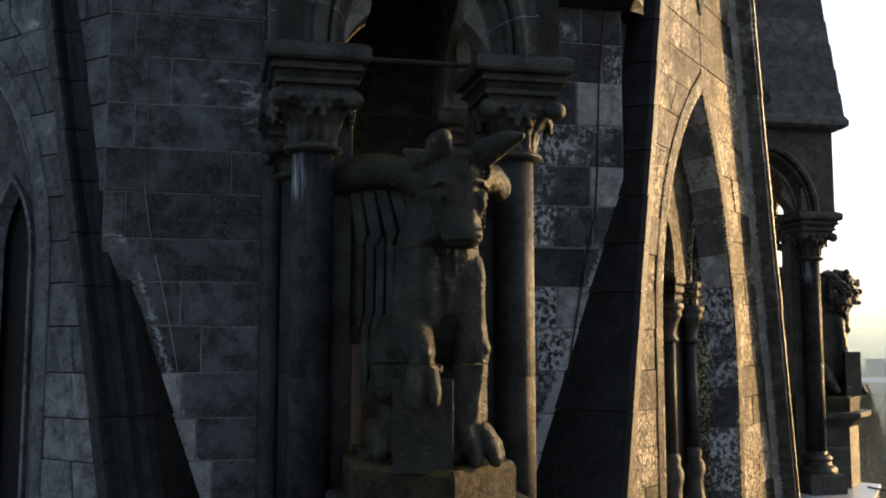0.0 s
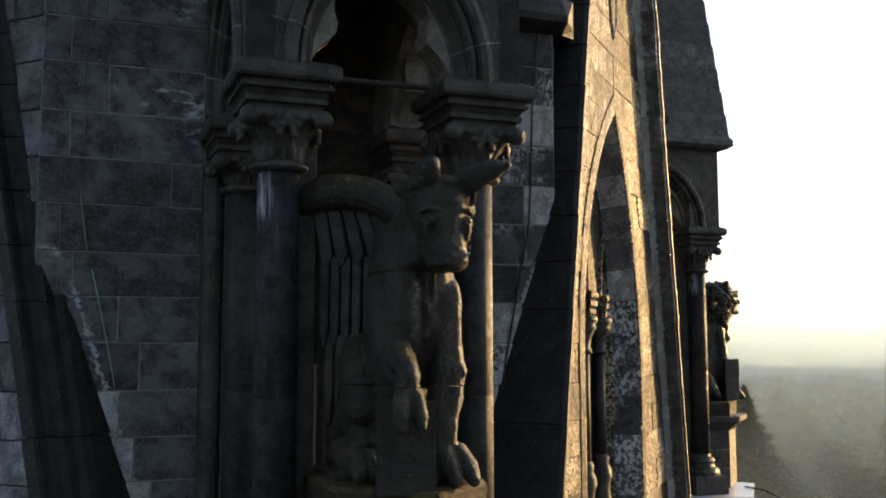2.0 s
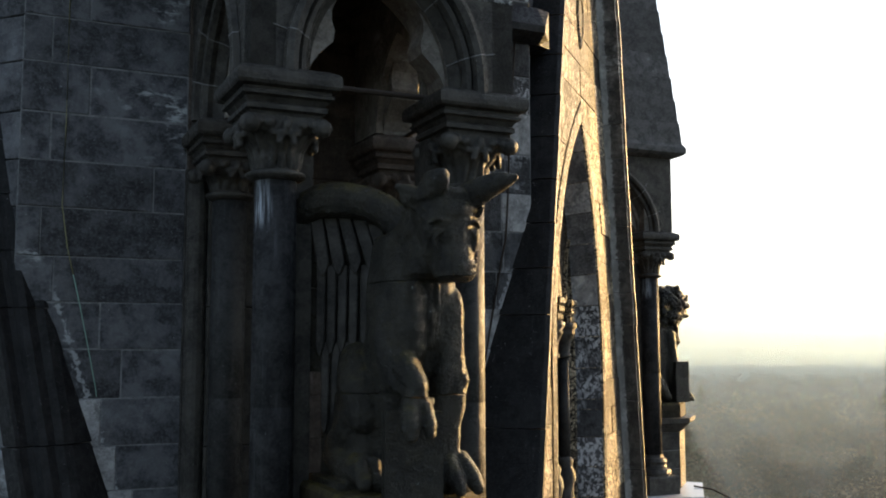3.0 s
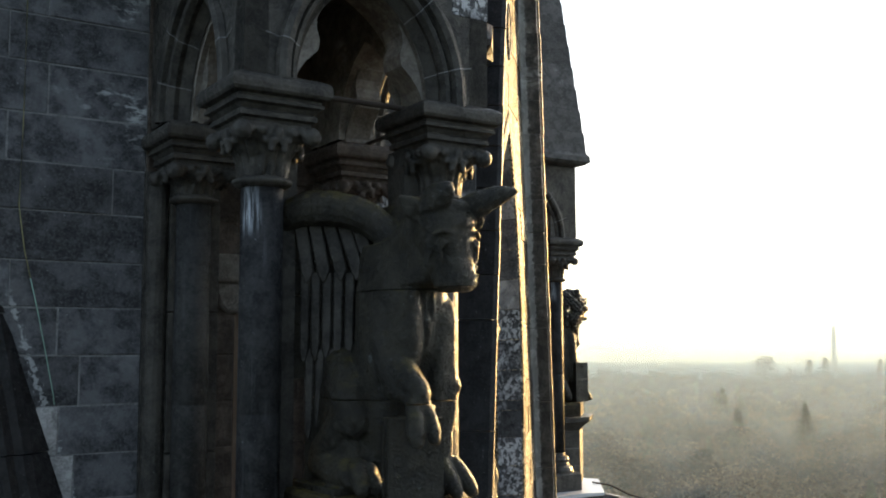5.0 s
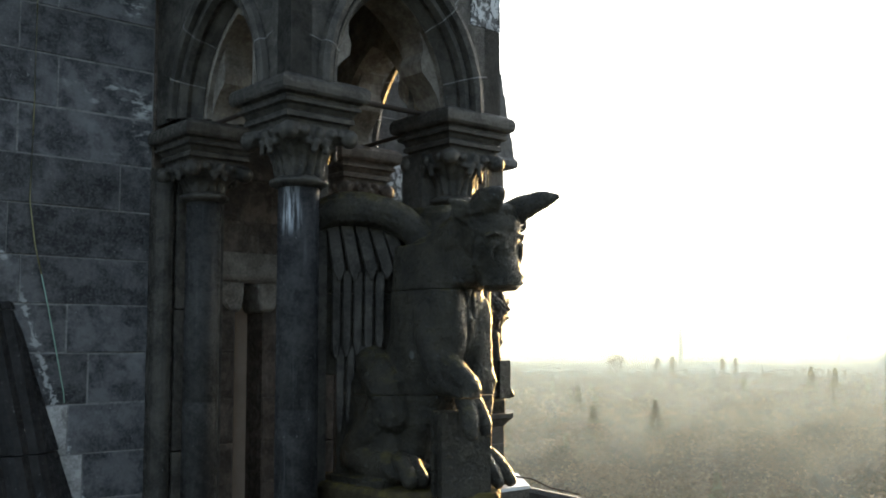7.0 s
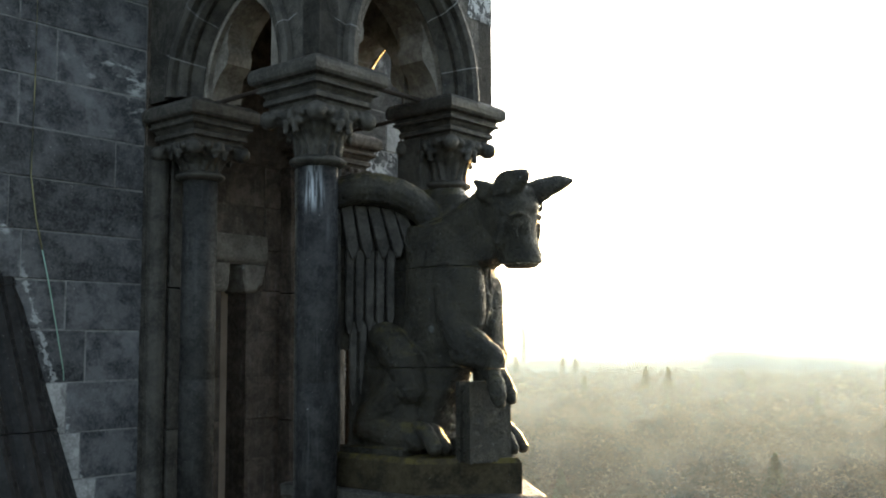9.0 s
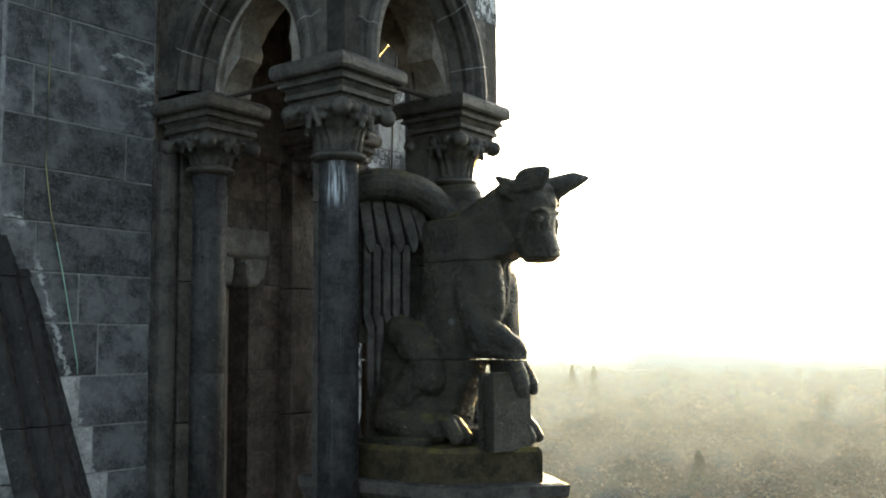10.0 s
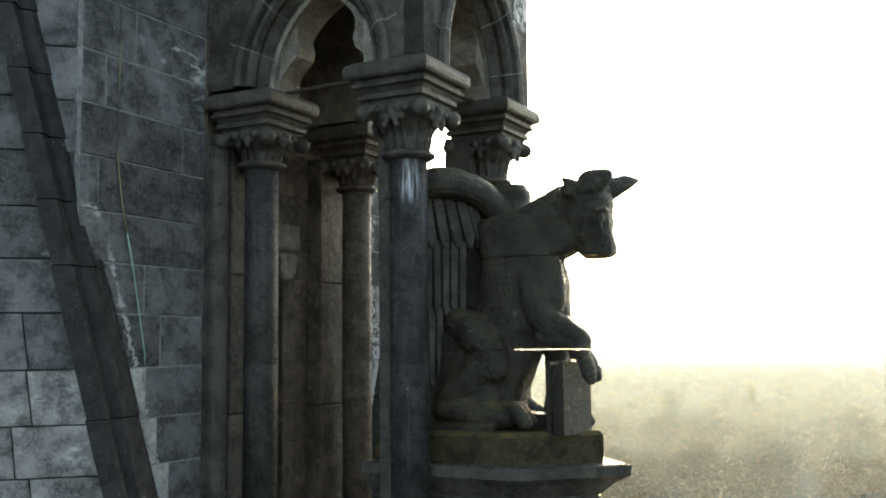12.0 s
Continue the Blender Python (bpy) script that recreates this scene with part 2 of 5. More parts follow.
M_IRON = plain("iron", (0.05, 0.04, 0.035), 0.6, 0.8)
M_CABLE = plain("copper_cable", (0.20, 0.19, 0.10), 0.5, 0.4)
M_VERDIGRIS = plain("verdigris", (0.17, 0.28, 0.24), 0.6, 0.0)
M_GLASS = plain("dark_leaded_glass", (0.012, 0.011, 0.011), 0.62, 0.0, 60.0)
M_GLASS.node_tree.nodes["Principled BSDF"].inputs["Specular IOR Level"].default_value = 0.12
# besides dust, the beige base holds the brightness of the sky's reflection
M_DOOR = plain("dusty_reflecting_glass", (0.36, 0.29, 0.24), 0.25, 0.0, 4.0)


# ---- mesh helpers ----
def link(name, bm, mat, parent=None, label="", smooth=False):
    me = bpy.data.meshes.new(name)
    bmesh.ops.remove_doubles(bm, verts=bm.verts, dist=1e-5)
    bmesh.ops.recalc_face_normals(bm, faces=bm.faces)
    bm.to_mesh(me)
    bm.free()
    if mat:
        me.materials.append(mat)
    if smooth:
        me.shade_smooth()
    ob = new(name, me)
    if parent:
        ob.parent = parent
    if label:
        tagged(ob, label)
    return ob


def part(name, bm, mat, parent, label="", smooth=False):
    """One mesh under a thing or under a part."""
    return link(name, bm, mat, parent, label, smooth)


def empty(name, m, label, category, group="", kind=""):
    e = new(name)
    e.empty_display_size = 0.3
    e.matrix_world = m
    return tagged(e, label, category, group, kind)


def box(bm, x0, x1, y0, y1, z0, z1, bevel=0.0):
    vs = [bm.verts.new((x, y, z)) for x in (x0, x1) for y in (y0, y1) for z in (z0, z1)]
    fs = [bm.faces.new([vs[i] for i in q]) for q in ((0, 1, 3, 2), (4, 6, 7, 5), (0, 4, 5, 1), (2, 3, 7, 6), (0, 2, 6, 4), (1, 5, 7, 3))]
    if bevel:
        es = list({e for f in fs for e in f.edges})
        bmesh.ops.bevel(bm, geom=es, offset=bevel, segments=2, affect="EDGES", profile=0.6)
    return bm


def frustum(bm, poly0, z0, poly1, z1, caps=True):
    a = [bm.verts.new((x, y, z0)) for x, y in poly0]
    b = [bm.verts.new((x, y, z1)) for x, y in poly1]
    k = len(a)
    for i in range(k):
        bm.faces.new((a[i], a[(i + 1) % k], b[(i + 1) % k], b[i]))
    if caps:
        bm.faces.new(a[::-1])
        bm.faces.new(b)
    return bm


def stack(bm, rings):
    """A closed body from rings of equal length: (polygon, z)."""
    loops = [[bm.verts.new((x, y, z)) for x, y in poly] for poly, z in rings]
    k = len(loops[0])
    for a, b in zip(loops, loops[1:]):
        for i in range(k):
            bm.faces.new((a[i], a[(i + 1) % k], b[(i + 1) % k], b[i]))
    bm.faces.new(loops[0][::-1])
    bm.faces.new(loops[-1])
    return bm


def square(cx, cy, h, hy=None):
    hy = h if hy is None else hy
    return [(cx - h, cy - hy), (cx + h, cy - hy), (cx + h, cy + hy), (cx - h, cy + hy)]


def circle(cx, cy, r, k=28):
    return [(cx + r * math.cos(2 * math.pi * i / k), cy + r * math.sin(2 * math.pi * i / k)) for i in range(k)]


def lathe(bm, cx, cy, profile, k=28):
    return stack(bm, [(circle(cx, cy, r, k), z) for r, z in profile])


def tube(bm, pts, radii, k=8):
    """A round bar along points, with a radius at each."""
    pts = [Vector(p) for p in pts]
    loops = []
    for i, p in enumerate(pts):
        d = (pts[min(i + 1, len(pts) - 1)] - pts[max(i - 1, 0)]).normalized()
        q = d.to_track_quat("Z", "Y")
        r = radii[i] if isinstance(radii, (list, tuple)) else radii
        loops.append([bm.verts.new(p + q @ Vector((r * math.cos(2 * math.pi * j / k), r * math.sin(2 * math.pi * j / k), 0))) for j in range(k)])
    for a, b in zip(loops, loops[1:]):
        for j in range(k):
            bm.faces.new((a[j], a[(j + 1) % k], b[(j + 1) % k], b[j]))
    bm.faces.new(loops[0][::-1])
    bm.faces.new(loops[-1])
    return bm


def piece(front, back_y, face_y, chamfer=0.012):
    """One dressed stone: its outline in x, z seen from the front, a chamfered face, and a back."""
    bm = bmesh.new()
    k = len(front)
    cx, cz = sum(p[0] for p in front) / k, sum(p[1] for p in front) / k
    tilt = [random.uniform(-0.004, 0.004) for _ in range(3)]
    rings = []
    for y, inset in ((back_y, 0.0), (face_y + chamfer, 0.0), (face_y, chamfer)):
        ring = []
        for x, z in front:
            dx, dz = x - cx, z - cz
            ln = math.hypot(dx, dz) or 1
            sx, sz = (dx - math.copysign(min(inset, abs(dx)), dx)), (dz - math.copysign(min(inset, abs(dz)), dz))
            lean = tilt[0] + tilt[1] * dx + tilt[2] * dz if y != back_y else 0
            ring.append(bm.verts.new((cx + sx, y + lean, cz + sz)))
        rings.append(ring)
    for a, b in zip(rings, rings[1:]):
        for i in range(k):
            bm.faces.new((a[i], a[(i + 1) % k], b[(i + 1) % k], b[i]))
    bm.faces.new(rings[-1])
    return bm


def arch_path(w, zs, r, zb, n=12):
    """A two-centred arch: half width w, springing zs, radius r, feet at zb; left foot to right foot."""
    cx = r - w
    amax = math.acos(max(-1, min(1, cx / r)))
    left = [(-w, zb)] + [(cx - r * math.cos(amax * i / n), zs + r * math.sin(amax * i / n)) for i in range(n + 1)]
    return left + [(-x, z) for x, z in left[-2::-1]]


def uneven_path(left, right, o, zb, n=12):
    """An arch whose halves differ: (half width, springing, radius) of each, drawn in by o."""
    a = arch_path(left[0] - o, left[1], left[2] - o, zb, n)[:n + 1]
    b = arch_path(right[0] - o, right[1], right[2] - o, zb, n)[n + 2:]
    top = [p[2] - o for p in (left, right)]
    za = [p[1] + math.sqrt(r * r - (p[2] - p[0]) ** 2) for p, r in zip((left, right), top)]
    return a + [(0.0, sum(za) / 2)] + b


def arch_strip(bm, w, zs, r, zb, profile, n=12, at=lambda x, y, z: (x, y, z), close=False, way=None):
    """Mouldings swept round an arch: profile of (inward offset, y)."""
    rows = []
    for o, y in profile:
        rows.append([bm.verts.new(at(x, y, z)) for x, z in (way(o, zb, n) if way else arch_path(w - o, zs, r - o, zb, n))])
    if close:
        rows.append(rows[0])
    for a, b in zip(rows, rows[1:]):
        for i in range(len(a) - 1):
            bm.faces.new((a[i], a[i + 1], b[i + 1], b[i]))
    return bm


def arch_x(w, zs, r, z):
    """Half width of the opening at height z (0 above its apex)."""
    if z <= zs:
        return w
    h = z - zs
    return max(0.0, math.sqrt(r * r - h * h) - (r - w)) if h < r else 0.0


def arch_wall(bm, x0, x1, z0, z1, w, zs, r, y0, y1, n=12, at=lambda x, y, z: (x, y, z), way=None):
    """A wall slab between x0 and x1 with a pointed opening through it down to z0."""
    path = way(0.0, z0, n) if way else arch_path(w, zs, r, z0, n)
    apex = len(path) // 2
    for y in (y0, y1):
        for side, pts in ((x0, path[:apex + 1]), (x1, path[:apex - 1:-1])):
            a = [bm.verts.new(at(x, y, z)) for x, z in pts]
            b = [bm.verts.new(at(side, y, z)) for x, z in pts]
            for i in range(len(a) - 1):
                bm.faces.new((a[i], a[i + 1], b[i + 1], b[i]))
        za = path[apex][1]
        bm.faces.new([bm.verts.new(at(x, y, z)) for x, z in ((x0, za), (0, za), (x1, za), (x1, z1), (x0, z1))])
    a = [bm.verts.new(at(x, y0, z)) for x, z in path]
    b = [bm.verts.new(at(x, y1, z)) for x, z in path]
    for i in range(len(a) - 1):
        bm.faces.new((a[i], a[i + 1], b[i + 1], b[i]))
    for xa, za, xb, zb in ((x0, z0, x0, z1), (x1, z0, x1, z1), (x0, z1, x1, z1)):
        bm.faces.new([bm.verts.new(at(*p)) for p in ((xa, y0, za), (xb, y0, zb), (xb, y1, zb), (xa, y1, za))])
    return bm


# ---- ground and the spire's shell ----
ZS = [38.06, 38.46, 38.81, 39.156, 39.483, 39.834, 40.198, 40.547, 40.885, 41.249, 41.602, 41.964, 42.347, 42.70, 43.06, 43.42, 43.78, 44.14, 44.50]


def octagon(ap):
    c = ap / math.cos(radians(22.5))
    return [(CX + c * math.cos(radians(22.5 + 45 * i)), CY + c * math.sin(radians(22.5 + 45 * i))) for i in range(8)]


bm = bmesh.new()
frustum(bm, octagon(4.55), LEDGE, octagon(4.55), 44.5)
frustum(bm, octagon(5.15), 44.5, octagon(1.2), 66.0)
tagged(link("spire_core", bm, M_WALL), "plain stone core of the spire behind its facing", "wall", kind="structure")
bm = bmesh.new()
frustum(bm, [(CX - 9.5, CY - 9.5), (CX + 9.5, CY - 9.5), (CX + 9.5, CY + 9.5), (CX - 9.5, CY + 9.5)], 0.0, [(CX - 9, CY - 9), (CX + 9, CY - 9), (CX + 9, CY + 9), (CX - 9, CY + 9)], 36.6)
tower_shaft = tagged(link("tower_shaft", bm, M_WALL), "plain dark stone shaft of the tower below the spire", "tower", kind="structure")


def wall_slab(name, angle, mat, door=None):
    bm = bmesh.new()
    if door:
        x0, x1, zt = door
        box(bm, -HALF, -0.95, -R + 0.006, -R + 0.6, LEDGE - 0.4, 44.5)
        box(bm, 0.95, HALF, -R + 0.006, -R + 0.6, LEDGE - 0.4, 44.5)
    else:
        box(bm, -HALF, HALF, -R + 0.006, -R + 0.6, LEDGE - 0.4, 44.5)
    ob = link(name, bm, mat)
    ob.matrix_world = bay(angle)
    return tagged(ob, "wall of sooty squared sandstone blocks with pale stains", "wall", kind="structure")


def lay_courses(parent, spans, mat, joints=None, face=-R, length=0.75, seed=1, rows=None, pale=()):
    """Squared stones laid course by course in the given spans of x, with broken joints."""
    rng = random.Random(seed)
    for c, (z0, z1) in enumerate(zip(ZS, ZS[1:])):
        if rows and not rows[0] <= c < rows[1]:
            continue
        for x0, x1 in spans:
            cuts = [x for x in (joints or {}).get(c, ()) if x0 + 0.08 < x < x1 - 0.08]
            if not cuts:
                x = x0 + rng.uniform(0.3, 1.0) * length
                while x < x1 - 0.22:
                    cuts.append(x)
                    x += rng.uniform(0.8, 1.35) * length
            edges = [x0, *sorted(cuts), x1]
            for a, b in zip(edges, edges[1:]):
                g = 0.004
                bm = piece([(a + g, z0 + g), (b - g, z0 + g), (b - g, z1 - g), (a + g, z1 - g)], face + 0.2, face + rng.uniform(-0.004, 0.004), 0.007)
                washed = (c, "L") in pale and a == x0 or (c, "R") in pale and b == x1
                part("ashlar_block", bm, M_PALE if washed else mat, parent)


# ---- carving helpers ----
def blob(bm, c, rx, ry, rz, turn=0.0, tip=0.0, sub=3):
    m = Matrix.Translation(c) @ pose(0, 0, 0, tip, 0, turn) @ Matrix.Diagonal((rx, ry, rz, 1))
    bmesh.ops.create_icosphere(bm, subdivisions=sub, radius=1.0, matrix=m)


def limb(bm, pts, radii, k=14):
    pts = [Vector(p) for p in pts]
    tube(bm, pts, radii, k)
    blob(bm, pts[0], radii[0], radii[0], radii[0], sub=2)
    blob(bm, pts[-1], radii[-1], radii[-1], radii[-1], sub=2)


def merged(name, bm, mat, voxel=0.014, rounds=2, crisp=None, joints=(), rough=0.0):
    """Unite overlapping solids into one weathered body; crisp carving is added as it is."""
    me = bpy.data.meshes.new(name)
    bmesh.ops.recalc_face_normals(bm, faces=bm.faces)
    bm.to_mesh(me)
    bm.free()
    ob = new(name, me)
    rm = ob.modifiers.new("unite", "REMESH")
    rm.mode, rm.voxel_size, rm.use_smooth_shade = "VOXEL", voxel, True
    sm = ob.modifiers.new("wear", "SMOOTH")
    sm.factor, sm.iterations = 0.5, rounds
    out = bpy.data.meshes.new_from_object(ob.evaluated_get(bpy.context.evaluated_depsgraph_get()))
    ob.modifiers.clear()
    ob.data = out
    out.materials.clear()
    for slot in (mat, M_FEATHER) if crisp else (mat,):
        out.materials.append(slot)
    if rough or joints or crisp:
        bm = bmesh.new()
        bm.from_mesh(out)
        if rough:
            bm.normal_update()
            for v in bm.verts:
                p = v.co
                v.co = p + v.normal * rough * (noise.noise(p * 9.0) + 0.6 * noise.noise(p * 27.0) + 0.4 * noise.noise(p * 70.0))
        for z in joints:
            for s in (-1, 1):
                geom = bm.verts[:] + bm.edges[:] + bm.faces[:]
                bmesh.ops.bisect_plane(bm, geom=geom, dist=1e-5, plane_co=(0, 0, z + s * 0.0035), plane_no=(0, 0, 1))
            gone = [f for f in bm.faces if abs(f.calc_center_median().z - z) < 0.0034]
            bmesh.ops.delete(bm, geom=gone, context="FACES")
            rims = [e for e in bm.edges if e.is_boundary and abs(e.verts[0].co.z - z) < 0.006]
            bmesh.ops.holes_fill(bm, edges=rims, sides=0)
        for f in bm.faces:
            f.smooth = True
        if crisp:
            bmesh.ops.recalc_face_normals(crisp, faces=crisp.faces)
            for f in crisp.faces:
                f.smooth = False
            extra = bpy.data.meshes.new("carving")
            crisp.to_mesh(extra)
            bm.from_mesh(extra)
            bpy.data.meshes.remove(extra)
        bm.to_mesh(out)
        bm.free()
    else:
        out.shade_smooth()
    return ob


def oval(cx, y0, y1, hx, p=3.0, k=36):
    """A rounded rectangle, half as wide as hx tells, from y0 back to y1."""
    cy, hy = (y0 + y1) / 2, (y1 - y0) / 2
    pts = []
    for i in range(k):
        c, s = math.cos(2 * math.pi * i / k), math.sin(2 * math.pi * i / k)
        pts.append((cx + hx * math.copysign(abs(c) ** (2 / p), c), cy + hy * math.copysign(abs(s) ** (2 / p), s)))
    return pts


# ---- tabernacle ----
COL = 0.68          # columns from the middle
YF, YB = -6.86, -5.56
TF = -7.13          # front face of the canopy
TS = 0.925          # its half width


def abacus_rings(cx, cy, h, z, t):
    prof = [(0.68, -0.02), (0.70, 0.06), (0.78, 0.10), (0.78, 0.20), (0.74, 0.24), (0.80, 0.34), (0.88, 0.38), (0.885, 0.44), (0.84, 0.47), (0.85, 0.53), (0.965, 0.57), (1.0, 0.63), (1.01, 0.74), (1.0, 0.84), (0.96, 0.91), (0.80, 1.0)]
    return [(square(cx, cy, h * a), z + t * b) for a, b in prof]


def column(parent, cx, cy, r, h, top, foot, neck, carved, polish):
    """Shaft with base, foliate capital and moulded abacus."""
    bm = bmesh.new()
    lathe(bm, cx, cy, [(r, foot + 0.55), (r * 1.0, 39.83), (r * 0.985, 39.835), (r, 39.84), (r * 0.99, neck)], 36)
    shaft = part("shaft", bm, polish, parent, "slender dark polished stone shaft", smooth=True)
    bm = bmesh.new()
    stack(bm, [(square(cx, cy, r * 2.0), foot), (square(cx, cy, r * 2.0), foot + 0.24), (square(cx, cy, r * 1.85), foot + 0.27)])
    lathe(bm, cx, cy, [(r * 1.9, foot + 0.265), (r * 1.95, foot + 0.31), (r * 1.8, foot + 0.36), (r * 1.45, foot + 0.385), (r * 1.38, foot + 0.43), (r * 1.5, foot + 0.47), (r * 1.35, foot + 0.51), (r * 1.08, foot + 0.53), (r * 1.0, foot + 0.57)], 32)
    part("column_base", bm, M_TAB, parent, "moulded round base on a square foot")
    t = 0.30
    zc = top - t
    bm = bmesh.new()
    lathe(bm, cx, cy, [(r * 0.98, neck - 0.02), (r * 1.18, neck - 0.012), (r * 1.38, neck + 0.004), (r * 1.43, neck + 0.016), (r * 1.40, neck + 0.028), (r * 1.2, neck + 0.042), (r * 1.02, neck + 0.055), (r * 0.95, neck + 0.08)], 32)
    capital = part("capital", bm, carved, parent, "foliate capital with curled leaves", smooth=True)
    bm = bmesh.new()
    k = h / 0.335
    dz = zc - neck
    up = Vector((0, 0, 1))
    c0 = Vector((cx, cy, neck))
    lathe(bm, cx, cy, [(r * 0.98, neck + 0.03), (r * 0.99, neck + 0.13), (r * 1.10, neck + 0.2), (r * 1.34, neck + 0.28), (h * 0.66, zc - 0.002)], 28)
    stack(bm, [(square(cx, cy, h * 0.60), zc - 0.10), (square(cx, cy, h * 0.67), zc - 0.06), (square(cx, cy, h * 0.69), zc + 0.001)])
    for i in range(4):
        # a corner stem that curls into a round knob under the slab
        a = math.pi / 2 * i + math.pi / 4
        o, q = Vector((math.cos(a), math.sin(a), 0)), Vector((-math.sin(a), math.cos(a), 0))
        limb(bm, [c0 + o * (r * 0.98) + up * 0.05, c0 + o * (r * 1.06) + up * (dz * 0.45), c0 + o * (0.205 * k) + up * (dz * 0.74), c0 + o * (0.275 * k) + up * (dz - 0.018)], [0.026, 0.030, 0.040, 0.044], 8)
        blob(bm, c0 + o * (0.330 * k) + up * (dz - 0.066), 0.066, 0.066, 0.066, sub=2)
        for s in (-1, 1):
            blob(bm, c0 + o * (0.288 * k) + q * (s * 0.052) + up * (dz - 0.045), 0.020, 0.020, 0.030, sub=2)
            limb(bm, [c0 + o * (r * 0.99) + q * (s * 0.045) + up * 0.06, c0 + o * (r * 1.05) + q * (s * 0.07) + up * (dz * 0.5), c0 + o * (0.185 * k) + q * (s * 0.095) + up * (dz * 0.74), c0 + o * (0.215 * k) + q * (s * 0.10) + up * (dz * 0.70)], [0.020, 0.026, 0.034, 0.022], 7)
            blob(bm, c0 + o * (0.235 * k) + q * (s * 0.085) + up * (dz * 0.86), 0.038, 0.038, 0.036, sub=2)
        # drooping flower and leaves in the middle of each side
        a += math.pi / 4
        o, q = Vector((math.cos(a), math.sin(a), 0)), Vector((-math.sin(a), math.cos(a), 0))
        limb(bm, [c0 + o * (r * 0.98) + up * 0.05, c0 + o * (r * 1.04) + up * (dz * 0.4), c0 + o * (0.185 * k) + up * (dz * 0.68)], [0.020, 0.026, 0.030], 7)
        blob(bm, c0 + o * (0.250 * k) + up * (dz * 0.83), 0.034, 0.034, 0.046, sub=2)
        for s in (-1, 1):
            limb(bm, [c0 + o * (0.190 * k) + q * (s * 0.012) + up * (dz * 0.78), c0 + o * (0.250 * k) + q * (s * 0.040) + up * (dz * 0.68), c0 + o * (0.245 * k) + q * (s * 0.046) + up * (dz * 0.54)], [0.024, 0.036, 0.024], 7)
            limb(bm, [c0 + o * (r * 1.0) + q * (s * 0.07) + up * (dz * 0.5), c0 + o * (0.21 * k) + q * (s * 0.09) + up * (dz * 0.80)], [0.024, 0.030], 7)
    leaf = merged("leaf_carving", bm, carved, 0.0095, 1, rough=0.004)
    leaf.parent = capital
    bm = bmesh.new()
    stack(bm, abacus_rings(cx, cy, h, zc, t))
    part("abacus", bm, carved, capital, "moulded square slab")
    return shaft


def cusps(parent, w, zs, r, y0, y1, at=lambda x, y, z: (x, y, z)):
    """Two pointed cusps that turn a plain arch into a trefoil."""
    for s in (-1, 1):
        bm = bmesh.new()
        zt, tip = zs + 0.27, 0.17
        pts = []
        for i in range(9):
            z = zs - 0.06 + 0.60 * i / 8
            k = max(0.0, 1 - abs(z - zt) / 0.30)
            pts.append((arch_x(w, zs, r, z) - tip * k ** 1.8, z))
        pts += [(arch_x(w, zs, r, z) + 0.03, z) for _, z in pts[::-1]]
        f = [bm.verts.new(at(s * x, y0, z)) for x, z in pts]
        k = [bm.verts.new(at(s * x, y1, z)) for x, z in pts]
        bm.faces.new(f)
        bm.faces.new(k[::-1])
        for i in range(len(pts)):
            bm.faces.new((f[i], f[(i + 1) % len(pts)], k[(i + 1) % len(pts)], k[i]))
        part("arch_cusp", bm, M_SOFFIT, parent, "pointed cusp inside the arch")


